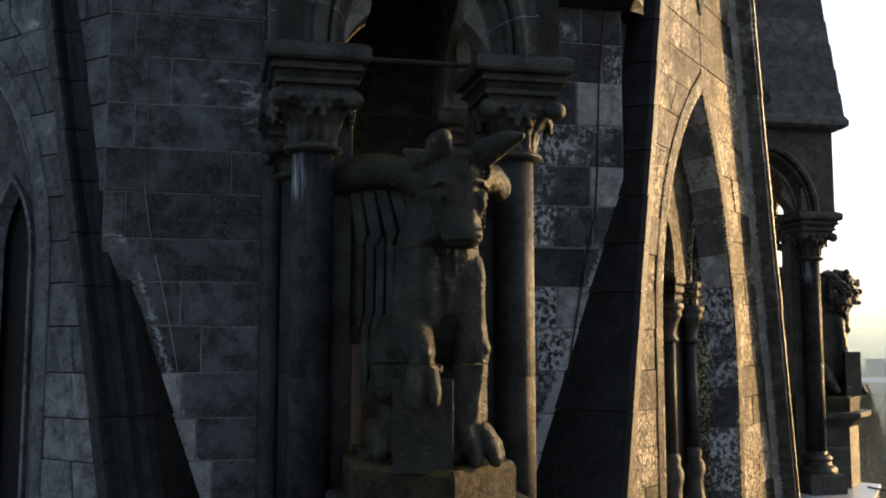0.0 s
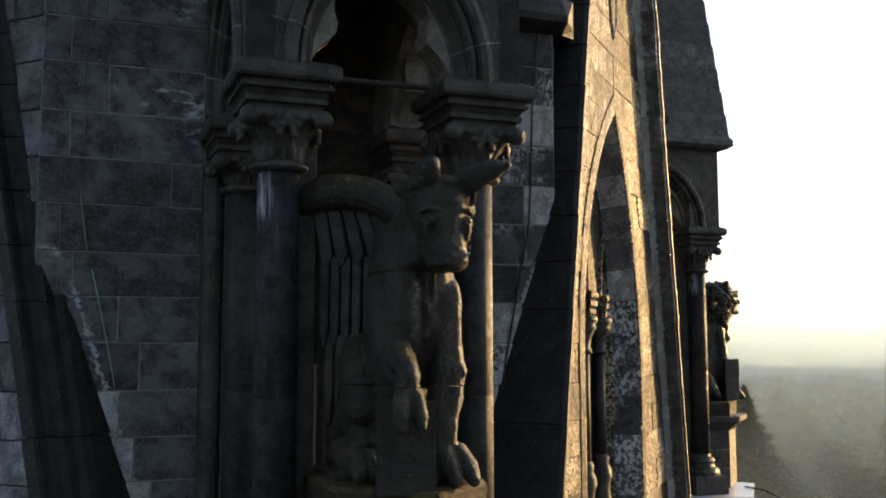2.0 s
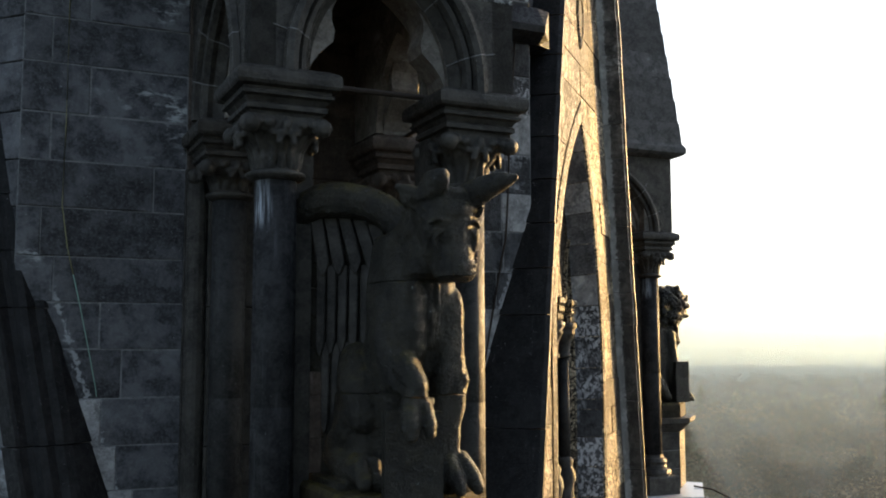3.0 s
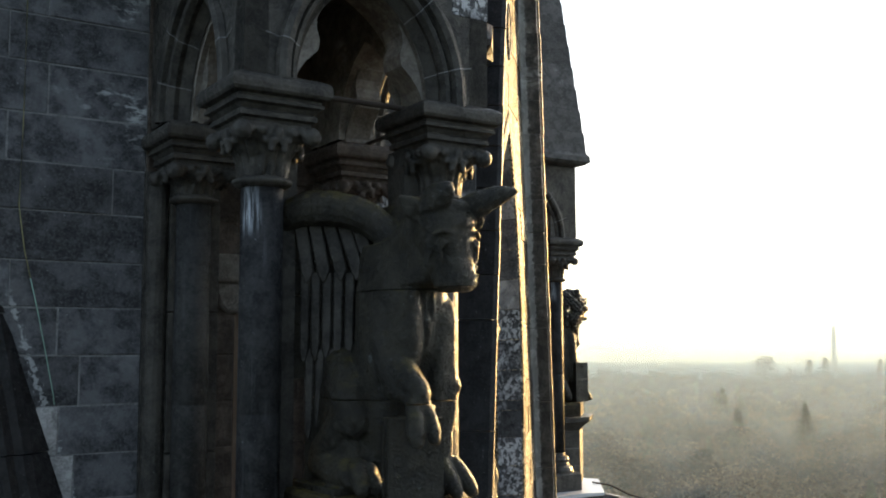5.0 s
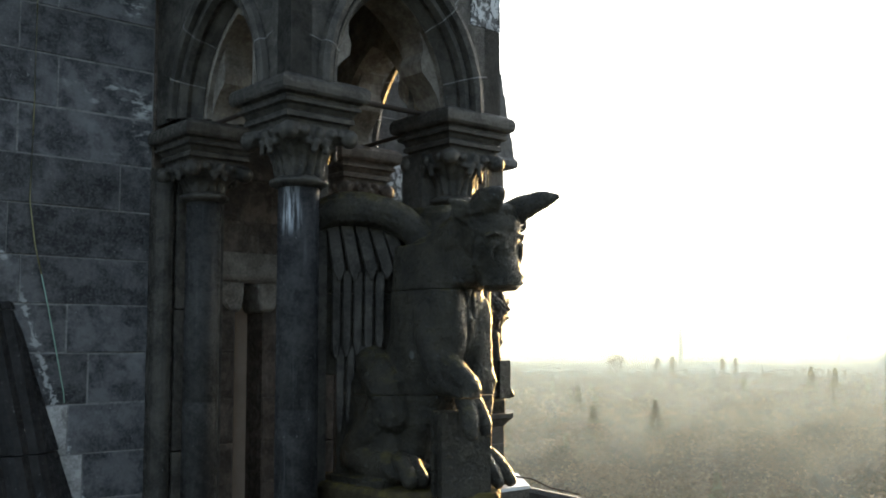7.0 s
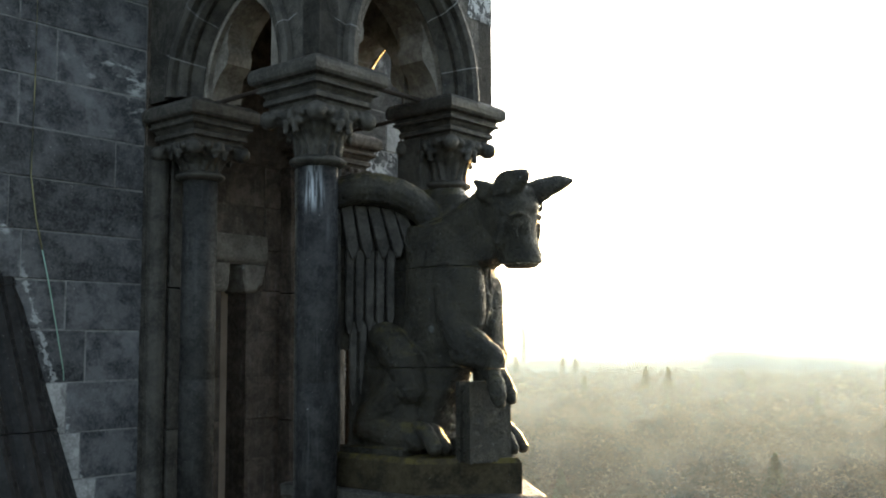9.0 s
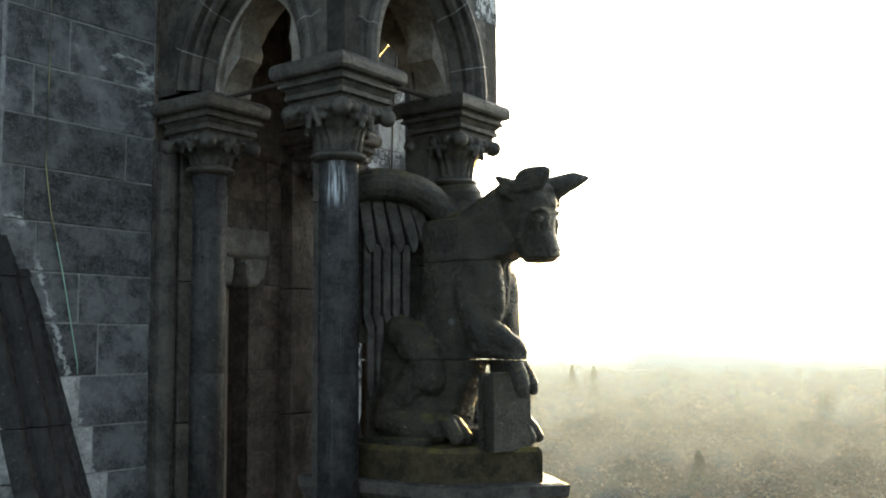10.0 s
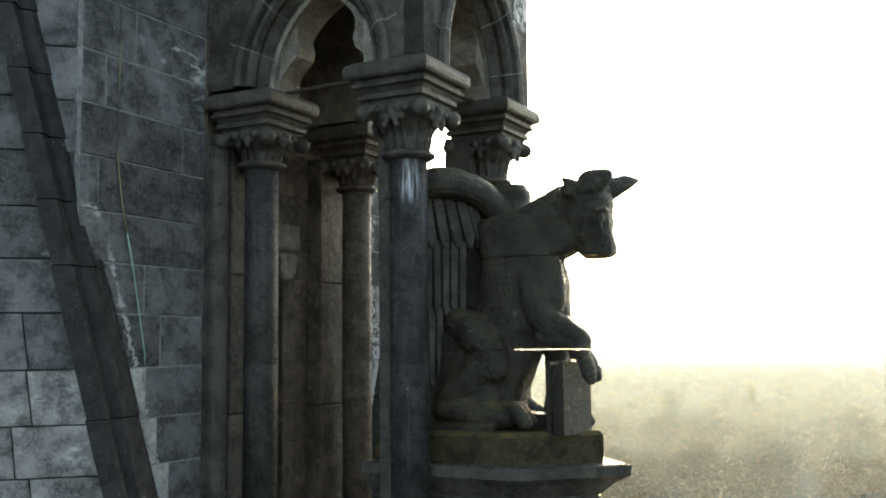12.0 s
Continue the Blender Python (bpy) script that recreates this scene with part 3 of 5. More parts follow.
def tabernacle():
    tab = empty("tabernacle", bay(0), "dark carved stone tabernacle with pointed arches on foliate columns", "tabernacle", "tabernacles at the spire's corners")
    for sx in (-1, 1):
        column(tab, sx * COL, YF, 0.137, 0.335, 41.96, LEDGE, 41.29, M_TAB, M_LIMED if sx < 0 else M_SHAFT)
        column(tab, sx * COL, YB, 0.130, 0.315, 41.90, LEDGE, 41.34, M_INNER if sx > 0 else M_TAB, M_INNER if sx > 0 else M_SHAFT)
    for sx in (-1, 1):
        bm = bmesh.new()
        box(bm, sx * 0.53 - 0.115, sx * 0.53 + 0.115, -6.82, -6.585, 41.03, 41.665, 0.008)
        part("upper_pier", bm, M_TAB, tab, "square block behind the front capital")
        bm = bmesh.new()
        box(bm, sx * 0.53 - 0.112, sx * 0.53 + 0.112, -6.817, -6.588, LEDGE, 41.024, 0.008)
        part("rear_pier", bm, M_TAB, tab, "square pier behind the front column")
    # canopy walls with pointed arches on three sides
    zs, z1 = 41.93, 43.12
    bm = bmesh.new()
    arch_wall(bm, -TS, TS, zs, z1, 0.62, zs + 0.06, 0.95, TF, TF + 0.16)
    part("front_arch_wall", bm, M_TAB, tab)
    bm = bmesh.new()
    arch_wall(bm, -TS + 0.02, TS - 0.02, zs, z1, 0.50, zs + 0.06, 0.83, TF + 0.16, TF + 0.50)
    part("front_inner_wall", bm, M_SOFFIT, tab)
    cusps(tab, 0.50, zs + 0.06, 0.83, TF + 0.20, TF + 0.44)
    bm = bmesh.new()
    arch_strip(bm, 0.62, zs + 0.06, 0.95, zs, [(-0.10, TF - 0.005), (-0.09, TF - 0.045), (-0.05, TF - 0.06), (-0.01, TF - 0.045), (0.0, TF - 0.005)])
    arch_strip(bm, 0.62, zs + 0.06, 0.95, zs, [(0.0, TF + 0.02), (0.02, TF - 0.01), (0.05, TF + 0.0), (0.07, TF + 0.04), (0.06, TF + 0.08), (0.09, TF + 0.11), (0.12, TF + 0.15)])
    part("arch_moulding", bm, M_TAB, tab, "rounded arch mouldings")
    for sx in (-1, 1):
        mid, half = (TF + -R) / 2 - 0.0, (-R - TF) / 2
        at = lambda x, y, z, sx=sx, mid=mid: (sx * y, mid + x, z)
        bm = bmesh.new()
        arch_wall(bm, -half, half, zs, z1, 0.60, zs + 0.0, 0.92, -TS, -TS + 0.16, at=lambda x, y, z, sx=sx, mid=mid: (-sx * y, mid + x, z))
        part("side_arch_wall", bm, M_TAB, tab)
        bm = bmesh.new()
        arch_wall(bm, -half + 0.5, half, zs, z1, 0.44, zs, 0.76, -TS + 0.16, -TS + 0.48, at=lambda x, y, z, sx=sx, mid=mid: (-sx * y, mid + x, z))
        part("side_inner_wall", bm, M_SOFFIT, tab)
        cusps(tab, 0.44, zs, 0.76, -TS + 0.20, -TS + 0.42, at=lambda x, y, z, sx=sx, mid=mid: (-sx * y, mid + x, z))
        bm = bmesh.new()
        arch_strip(bm, 0.60, zs, 0.92, zs, [(-0.10, -TS - 0.005), (-0.09, -TS - 0.045), (-0.05, -TS - 0.06), (-0.01, -TS - 0.045), (0.0, -TS - 0.005)], at=lambda x, y, z, sx=sx, mid=mid: (-sx * y, mid + x, z))
        arch_strip(bm, 0.60, zs, 0.92, zs, [(0.0, -TS + 0.02), (0.02, -TS - 0.01), (0.05, -TS), (0.07, -TS + 0.04), (0.06, -TS + 0.08), (0.09, -TS + 0.11), (0.12, -TS + 0.15)], at=lambda x, y, z, sx=sx, mid=mid: (-sx * y, mid + x, z))
        part("arch_moulding", bm, M_TAB, tab, "rounded arch mouldings")
        # half shaft against the wall
        bm = bmesh.new()
        lathe(bm, sx * 0.87, -R - 0.06, [(0.085, LEDGE), (0.085, 41.5)], 16)
        box(bm, sx * 0.87 - 0.09, sx * 0.87 + 0.09, -R - 0.05, -R + 0.1, LEDGE, 41.6)
        part("wall_shaft", bm, M_TAB, tab, "slim attached shaft against the wall")
        # flat pilaster that the rear column stands against, in three tall stones
        for low, high in ((LEDGE, 39.46), (39.466, 40.52), (40.526, 41.62)):
            bm = bmesh.new()
            xa, xb = sorted((sx * 0.40, sx * 0.80))
            box(bm, xa, xb, -R - 0.14, -R + 0.05, low, high, 0.012)
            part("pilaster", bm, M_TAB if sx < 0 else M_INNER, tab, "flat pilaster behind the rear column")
        bm = bmesh.new()
        tube(bm, [(sx * COL, YF, 41.93), (sx * COL, YB, 41.90)], 0.018)
        part("tie_rod", bm, M_IRON, tab, "rusty iron tie rod")
    bm = bmesh.new()
    tube(bm, [(-COL, YF, 41.94), (COL, YF, 41.94)], 0.020)
    part("tie_rod", bm, M_IRON, tab, "rusty iron tie rod")
    over = [(-0.19, TF - 0.001), (-0.10, TF - 0.006), (-0.09, TF - 0.046), (-0.05, TF - 0.061), (-0.01, TF - 0.046), (0.02, TF - 0.011), (0.05, TF - 0.001), (0.07, TF + 0.04), (0.09, TF + 0.11), (0.12, TF + 0.15)]
    for k in (3, 8, 18, 23):
        line = [(arch_path(0.62 - o, zs + 0.06, 0.95 - o, zs, 12)[k], y) for o, y in over]
        bm = bmesh.new()
        tube(bm, [(x, y, z) for (x, z), y in line], 0.004, 5)
        part("mortar_joint", bm, M_JOINT, tab)
    for sx in (-1, 1):
        for k in (4, 8, 18, 22):
            line = [(arch_path(0.60 - o, zs, 0.92 - o, zs, 12)[k], y - TF) for o, y in over]
            bm = bmesh.new()
            tube(bm, [(sx * (TS - y), (TF - R) / 2 + x, z) for (x, z), y in line], 0.004, 5)
            part("mortar_joint", bm, M_JOINT, tab)
    bm = bmesh.new()
    box(bm, -TS + 0.05, TS - 0.05, TF + 0.05, -R, 43.02, 43.1)
    part("vault", bm, M_INNER, tab)
    bm = bmesh.new()
    box(bm, TS - 0.30, TS + 0.005, TF - 0.005, TF + 0.28, 42.60, 43.085, 0.006)
    part("corner_stone", bm, M_SALTED, tab, "dark stone with a white lime stain")
    # eave and steep stone roof
    e0 = TS + 0.18
    bm = bmesh.new()
    yb = -R + 0.3
    ring = lambda h, f: [(-h, f), (h, f), (h, yb), (-h, yb)]
    stack(bm, [(ring(TS + 0.01, TF - 0.01), 43.09), (ring(e0 - 0.05, TF - 0.10), 43.12), (ring(e0, TF - 0.16), 43.16), (ring(e0, TF - 0.16), 43.24), (ring(e0 - 0.03, TF - 0.12), 43.30)])
    part("eave", bm, M_ROOF, tab, "projecting stone eave")
    slope = 0.105
    z = 43.28
    while z < 47.4:
        h0 = e0 - 0.04 - slope * (z - 43.28)
        f0 = TF - 0.12 + slope * (z - 43.28)
        h1, f1 = h0 - slope * 0.36 + 0.012, f0 + slope * 0.36 - 0.012
        cut = random.uniform(-0.4, 0.4) * h0
        for xa0, xb0 in ((-1.0, cut / h0), (cut / h0, 1.0)):
            bm = bmesh.new()
            g = 0.004
            frustum(bm, [(h0 * xa0 + g, f0), (h0 * xb0 - g, f0), (h0 * xb0 - g, yb), (h0 * xa0 + g, yb)], z + 0.003, [(h1 * xa0 + g, f1), (h1 * xb0 - g, f1), (h1 * xb0 - g, yb), (h1 * xa0 + g, yb)], z + 0.357)
            part("roof_stone", bm, M_ROOF, tab)
        z += 0.36
    return tab


def pedestal():
    """Pointed plinth that carries a statue in front of the columns."""
    def pent(nose, half, back):
        return [(0, nose), (half, nose + half), (half, back), (-half, back), (-half, nose + half)]
    ped = empty("pedestal", bay(0), "pointed dark stone pedestal with a projecting slab", "pedestal", "statue pedestals")
    for z0, z1 in ((LEDGE, 38.36), (38.36, 38.64), (38.64, 38.92)):
        bm = bmesh.new()
        frustum(bm, pent(-8.00, 0.46, -6.45), z0 + 0.003, pent(-8.00, 0.46, -6.45), z1 - 0.003)
        part("course", bm, M_TAB, ped)
    for z in (38.36, 38.64):
        bm = bmesh.new()
        frustum(bm, pent(-7.996, 0.457, -6.46), z - 0.0028, pent(-7.996, 0.457, -6.46), z + 0.0028)
        part("mortar_joint", bm, M_JOINT, ped)
    bm = bmesh.new()
    stack(bm, [(pent(-8.0, 0.46, -6.4), 38.92), (pent(-8.10, 0.52, -6.4), 39.0), (pent(-8.22, 0.58, -6.4), 39.06), (pent(-8.23, 0.585, -6.4), 39.13), (pent(-8.18, 0.55, -6.4), 39.14)])
    part("slab", bm, M_TAB, ped, "projecting moulded slab")
    bm = bmesh.new()
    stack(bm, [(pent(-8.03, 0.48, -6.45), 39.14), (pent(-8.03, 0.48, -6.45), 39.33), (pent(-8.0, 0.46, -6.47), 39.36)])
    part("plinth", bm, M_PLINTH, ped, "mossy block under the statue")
    return ped


tab = tabernacle()
copy_thing(tab, bay(90))
ped = pedestal()
copy_thing(ped, bay(90))


# ---- gables ----
GF = -5.24          # face of the gable
WIN, SPR, RAD = 1.42, 40.74, 2.30
SUNNY_LEFT, SUNNY_RIGHT = (1.38, 40.2, 3.16), (1.04, 39.6, 5.46)     # the sunny window is narrower on one side


def rake(z):
    return 2.03 + 0.233 * (40.5 - z)


def gable(angle, sunny):
    """One gable; the sunny one has a deeper coping and stone tinted with sunlight."""
    g = empty("gable", bay(angle), "tall stone gable with a pointed two-light window and raked coping", "gable", "gables on the spire's faces")
    # facing stones either side of the window
    rng = random.Random(5)
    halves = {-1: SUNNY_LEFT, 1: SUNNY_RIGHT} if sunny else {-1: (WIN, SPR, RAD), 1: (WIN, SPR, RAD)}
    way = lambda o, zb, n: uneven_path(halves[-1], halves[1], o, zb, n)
    # sunlit gable gets the gold-tinted stone, the shaded one plain wall stone
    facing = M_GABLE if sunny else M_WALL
    top = 48.6
    zs = list(ZS)
    while zs[-1] < top:
        zs.append(zs[-1] + 0.36)
    for z0, z1 in zip(zs, zs[1:]):
        e = 0.0022 if sunny else 0.004
        n = 4
        lv = [z0 + e + (z1 - z0 - 2 * e) * i / n for i in range(n + 1)]
        if max(rake(z) for z in lv) < 0.1:
            continue
        for s in (-1, 1):
            outer = [rake(z) + 0.03 for z in lv]
            inn = [max(arch_x(*halves[s], z), 0.0) for z in lv]
            gaps = [o - i for o, i in zip(outer, inn)]
            if max(gaps) < 0.03:
                continue
            cuts = [0.0, 1.0] if max(gaps) < 0.75 else [0.0, rng.uniform(0.4, 0.6), 1.0]
            for a, b in zip(cuts, cuts[1:]):
                lo = [i + (o - i) * a + (e if a else 0.0) for i, o in zip(inn, outer)]
                hi = [max(i + (o - i) * b - (e if b < 1 else 0), l + 0.004) for i, o, l in zip(inn, outer, lo)]
                pts = [(s * x, z) for x, z in zip(lo, lv)] + [(s * x, z) for x, z in zip(hi[::-1], lv[::-1])]
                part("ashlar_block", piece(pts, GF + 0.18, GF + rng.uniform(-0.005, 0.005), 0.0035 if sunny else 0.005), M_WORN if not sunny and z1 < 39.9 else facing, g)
    bm = bmesh.new()
    yj = GF + (0.011 if sunny else 0.03)
    arch_wall(bm, -1.47, 1.47, LEDGE, 43.0, WIN, SPR, RAD, yj, GF + 0.24, way=way)
    frustum(bm, [(-1.5, yj), (1.5, yj), (1.5, GF + 0.24), (-1.5, GF + 0.24)], 42.9, [(-0.1, yj), (0.1, yj), (0.1, GF + 0.24), (-0.1, GF + 0.24)], 48.2)
    part("backing_wall", bm, M_JOINT, g)
    # splayed reveal, arch mouldings
    back = 0.30
    bm = bmesh.new()
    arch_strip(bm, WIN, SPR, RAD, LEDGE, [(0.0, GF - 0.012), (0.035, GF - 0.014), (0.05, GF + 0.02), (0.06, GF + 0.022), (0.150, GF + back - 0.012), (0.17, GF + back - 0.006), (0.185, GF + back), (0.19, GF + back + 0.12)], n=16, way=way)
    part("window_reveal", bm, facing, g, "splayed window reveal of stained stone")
    prof = [(0.055, GF + 0.006), (0.065, GF + 0.006), (0.158, GF + back - 0.024), (0.172, GF + back - 0.014)]
    for s in (-1, 1):
        win, spr, rad = halves[s]
        cuts = [LEDGE] + [z for z in ZS if LEDGE < z < spr - 0.1] + [spr]
        amax = math.acos((rad - win) / rad)
        steps = 9 if sunny else 6
        spans = [((z0, None), (z1, None)) for z0, z1 in zip(cuts, cuts[1:])] + [((None, amax * i / steps), (None, amax * (i + 1) / steps)) for i in range(steps)]
        for (z0, a0), (z1, a1) in spans:
            bm = bmesh.new()
            rows = []
            for k in range(5):
                u = 0.012 + 0.976 * k / 4
                row = []
                for o, y in prof:
                    if a0 is None:
                        p = (win - o, z0 + (z1 - z0) * u)
                    else:
                        an = min(a0 + (a1 - a0) * u, math.acos((rad - win) / (rad - o)))
                        p = ((rad - o) * math.cos(an) - (rad - win), spr + (rad - o) * math.sin(an))
                    row.append(bm.verts.new((s * p[0], y, p[1])))
                rows.append(row)
            for ra, rb in zip(rows, rows[1:]):
                for k in range(len(prof) - 1):
                    bm.faces.new((ra[k], ra[k + 1], rb[k + 1], rb[k]))
            low = sunny and (a0 is None or spr + rad * math.sin(a1) < 41.0)
            part("reveal_stone", bm, M_SALTED if low else M_REVEAL, g)
    bm = bmesh.new()
    arch_strip(bm, WIN, SPR, RAD, LEDGE, [(-0.135, GF + 0.02), (-0.13, GF - 0.010), (-0.11, GF - 0.016), (0.0, GF - 0.016), (0.004, GF + 0.02)], n=16, way=way)
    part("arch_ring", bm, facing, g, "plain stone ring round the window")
    # two lights under a plate of stone
    yt = GF + back
    bm = bmesh.new()
    lw, lsp, lr = 0.27, 40.85, 0.91
    lights = ((-0.50, -0.40, 0.555), (0.61, -0.555, 0.40)) if sunny else ((-0.60, -0.70, 0.60), (0.60, -0.60, 0.70))
    for mid, xa, xb in lights:
        arch_wall(bm, xa, xb, 40.74 if sunny else LEDGE, 41.62, lw, lsp, lr, yt, yt + 0.07, at=lambda x, y, z, mid=mid: (x + mid, y, z))
    p = [(x, z) for x, z in way(0.17, 41.615, 12)]
    front = [bm.verts.new((x, yt, z)) for x, z in p if z >= 41.615]
    bm.faces.new(front)
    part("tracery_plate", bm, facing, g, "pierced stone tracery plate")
    for mid, xa, xb in lights:
        bm = bmesh.new()
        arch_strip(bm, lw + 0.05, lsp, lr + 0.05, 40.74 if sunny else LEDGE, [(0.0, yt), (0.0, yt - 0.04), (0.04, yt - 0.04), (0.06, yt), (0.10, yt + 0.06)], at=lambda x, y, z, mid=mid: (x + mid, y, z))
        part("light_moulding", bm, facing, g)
    for s, ys in (((-0.36, yt - 0.01), (0.48, yt + 0.045)) if sunny else ((0.0, yt - 0.01),)):
        bm = bmesh.new()
        r = 0.065
        lathe(bm, s, ys, [(r, LEDGE + 0.88), (r, 40.12)], 16)
        mullion = part("mullion_shaft", bm, M_SHAFT, g, "slim window shaft", smooth=True)
        bm = bmesh.new()
        lathe(bm, s, ys, [(r * 2.1, LEDGE), (r * 2.1, LEDGE + 0.32), (r * 1.7, LEDGE + 0.40), (r * 1.45, LEDGE + 0.52), (r * 1.55, LEDGE + 0.60), (r * 1.9, LEDGE + 0.66), (r * 1.75, LEDGE + 0.74), (r * 1.3, LEDGE + 0.80), (r * 1.5, LEDGE + 0.86), (r * 1.1, LEDGE + 0.91)], 16)
        part("shaft_base", bm, M_TAB, mullion, smooth=True)
        bm = bmesh.new()
        lathe(bm, s, ys, [(r * 1.4, 40.10), (r * 1.5, 40.13), (r * 1.1, 40.16), (r * 1.3, 40.26), (r * 2.0, 40.36), (r * 2.2, 40.38), (r * 1.9, 40.40), (r * 2.4, 40.44), (r * 2.4, 40.49), (r * 1.8, 40.51)], 16)
        part("shaft_capital", bm, M_TAB, mullion, smooth=True)
        bm = bmesh.new()
        stack(bm, [(square(s, ys, q), z) for q, z in ((0.10, 40.50), (0.115, 40.53), (0.115, 40.57), (0.10, 40.585), (0.13, 40.61), (0.13, 40.66), (0.11, 40.675), (0.14, 40.70), (0.14, 40.75), (0.12, 40.77))])
        part("shaft_abacus", bm, facing, mullion, "square moulded block above the capital")
    bm = bmesh.new()
    box(bm, -1.35, 1.35, yt + 0.12, yt + 0.14, LEDGE, 42.9)
    part("glazing", bm, M_GLASS, g, "dark leaded glass")
    # foil near the top: a dark plate stands for the pierced hole's shade
    bm = bmesh.new()
    drop = [(0.0, 43.62), (0.10, 43.80), (0.13, 44.0), (0.10, 44.16), (0.0, 44.28), (-0.10, 44.16), (-0.13, 44.0), (-0.10, 43.80)]
    f = [bm.verts.new((x, GF - 0.016, z)) for x, z in drop]
    k = [bm.verts.new((x, GF + 0.1, z)) for x, z in drop]
    bm.faces.new(f)
    for i in range(8):
        bm.faces.new((f[i], f[(i + 1) % 8], k[(i + 1) % 8], k[i]))
    part("foil_plate", bm, M_GLASS, g, "dark drop-shaped plate in place of a pierced opening")
    bm = bmesh.new()
    tube(bm, [(x, GF - 0.012, z) for x, z in drop + drop[:1]], 0.018, 6)
    part("foil_moulding", bm, M_GABLE, g)
    # raked coping, stone by stone
    prof = [(-0.02, GF + 0.10), (-0.02, GF - 0.115), (0.105, GF - 0.125), (0.12, GF - 0.10), (0.125, GF - 0.03), (0.15, GF + 0.0), (0.20, GF + 0.005), (0.235, GF + 0.04), (0.245, GF + 0.11), (0.29, GF + 0.15), (0.31, GF + 0.22), (0.31, GF + 0.9), (-0.02, GF + 0.9)]
    deep = [(-0.10, GF + 0.10), (-0.10, GF - 0.004), (-0.07, GF - 0.03), (-0.045, GF - 0.09), (-0.03, GF - 0.17), (-0.025, GF - 0.225), (0.0, GF - 0.235), (0.005, GF - 0.20), (0.03, GF - 0.20), (0.035, GF - 0.255), (0.085, GF - 0.255), (0.10, GF - 0.20), (0.10, GF + 0.9), (-0.10, GF + 0.9)]
    rolled = prof[:5] + [(0.14, GF - 0.06), (0.18, GF - 0.09), (0.23, GF - 0.17), (0.28, GF - 0.21), (0.33, GF - 0.21), (0.36, GF - 0.17), (0.37, GF - 0.05), (0.37, GF + 0.9), (-0.02, GF + 0.9)]
    steps = [LEDGE, 38.62, 39.52, 40.50]
    while steps[-1] < 48.6:
        steps.append(steps[-1] + 0.42)
    for s in (-1, 1):
        if sunny:
            prof = deep if s > 0 else rolled
        for z0, z1 in zip(steps, steps[1:]):
            bm = bmesh.new()
            j = rng.uniform(-0.006, 0.006)
            a = [(s * (rake(z0) + x + 0.008), y + j) for x, y in prof]
            b = [(s * (rake(z1) + x), y + j) for x, y in prof]
            if s < 0:
                a, b = a[::-1], b[::-1]
            stack(bm, [(a, z0 + 0.004), (b, z1 - 0.004)])
            # right sunny coping takes the paler stone with the sheen coloured in
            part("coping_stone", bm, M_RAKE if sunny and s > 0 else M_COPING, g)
    return g


gable(45, True)
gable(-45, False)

# ---- ledge round the foot of the spire ----
bm = bmesh.new()


def star(ap, nose):
    """Outline of the ledge: the octagon with a square bastion before every second face."""
    pts = []
    for k in range(4):
        m = pose(0, 0, 0, 0, 0, 90 * k)
        for x, y in ((-1.25, -ap), (-1.25, nose + 1.0), (0, nose), (1.25, nose + 1.0), (1.25, -ap)):
            q = m @ Vector((x, y, 0))
            pts.append((CX + q.x, CY + q.y))
        q = m @ pose(0, 0, 0, 0, 0, 45) @ Vector((0, -5.75, 0))
        pts.append((CX + q.x, CY + q.y))
    return pts


stack(bm, [(star(5.6, -8.1), 36.6), (star(5.6, -8.1), 37.7), (star(5.75, -8.3), 37.86), (star(5.75, -8.3), 38.0)])
tagged(link("ledge", bm, M_TAB), "moulded stone ledge round the foot of the spire", "ledge", kind="structure")
bm = bmesh.new()
stack(bm, [(star(5.77, -8.33), 38.004), (star(5.77, -8.33), 38.045), (star(5.4, -8.0), 38.06)])
tagged(link("lead_flashing", bm, M_LEAD), "pale sheet-lead covering on the stone ledge", "flashing", kind="structure")

# ---- statues ----
def slat(bm, at, top, tip, w, za, zb, out, thick=0.05):
    """One long feather with chamfered edges and a blunt point; at maps (across, out, z) to the place."""
    cut = 0.008
    rings = []
    for d, c in ((out - thick, 0.0), (out - cut, 0.0), (out, cut)):
        h = w - c
        pts = [(top - h, za), (top + h, za), (tip + h * 0.9, zb + 0.075), (tip + h * 0.25, zb + c * 1.5), (tip - h * 0.25, zb + c * 1.5), (tip - h * 0.9, zb + 0.065)]
        rings.append([bm.verts.new(at(x, d, z)) for x, z in pts])
    for p, q in zip(rings, rings[1:]):
        for i in range(6):
            bm.faces.new((p[i], p[(i + 1) % 6], q[(i + 1) % 6], q[i]))
    bm.faces.new(rings[-1])
    bm.faces.new(rings[0][::-1])
    for v in {v for r in rings for v in r}:
        for f in v.link_faces:
            f.material_index = 1


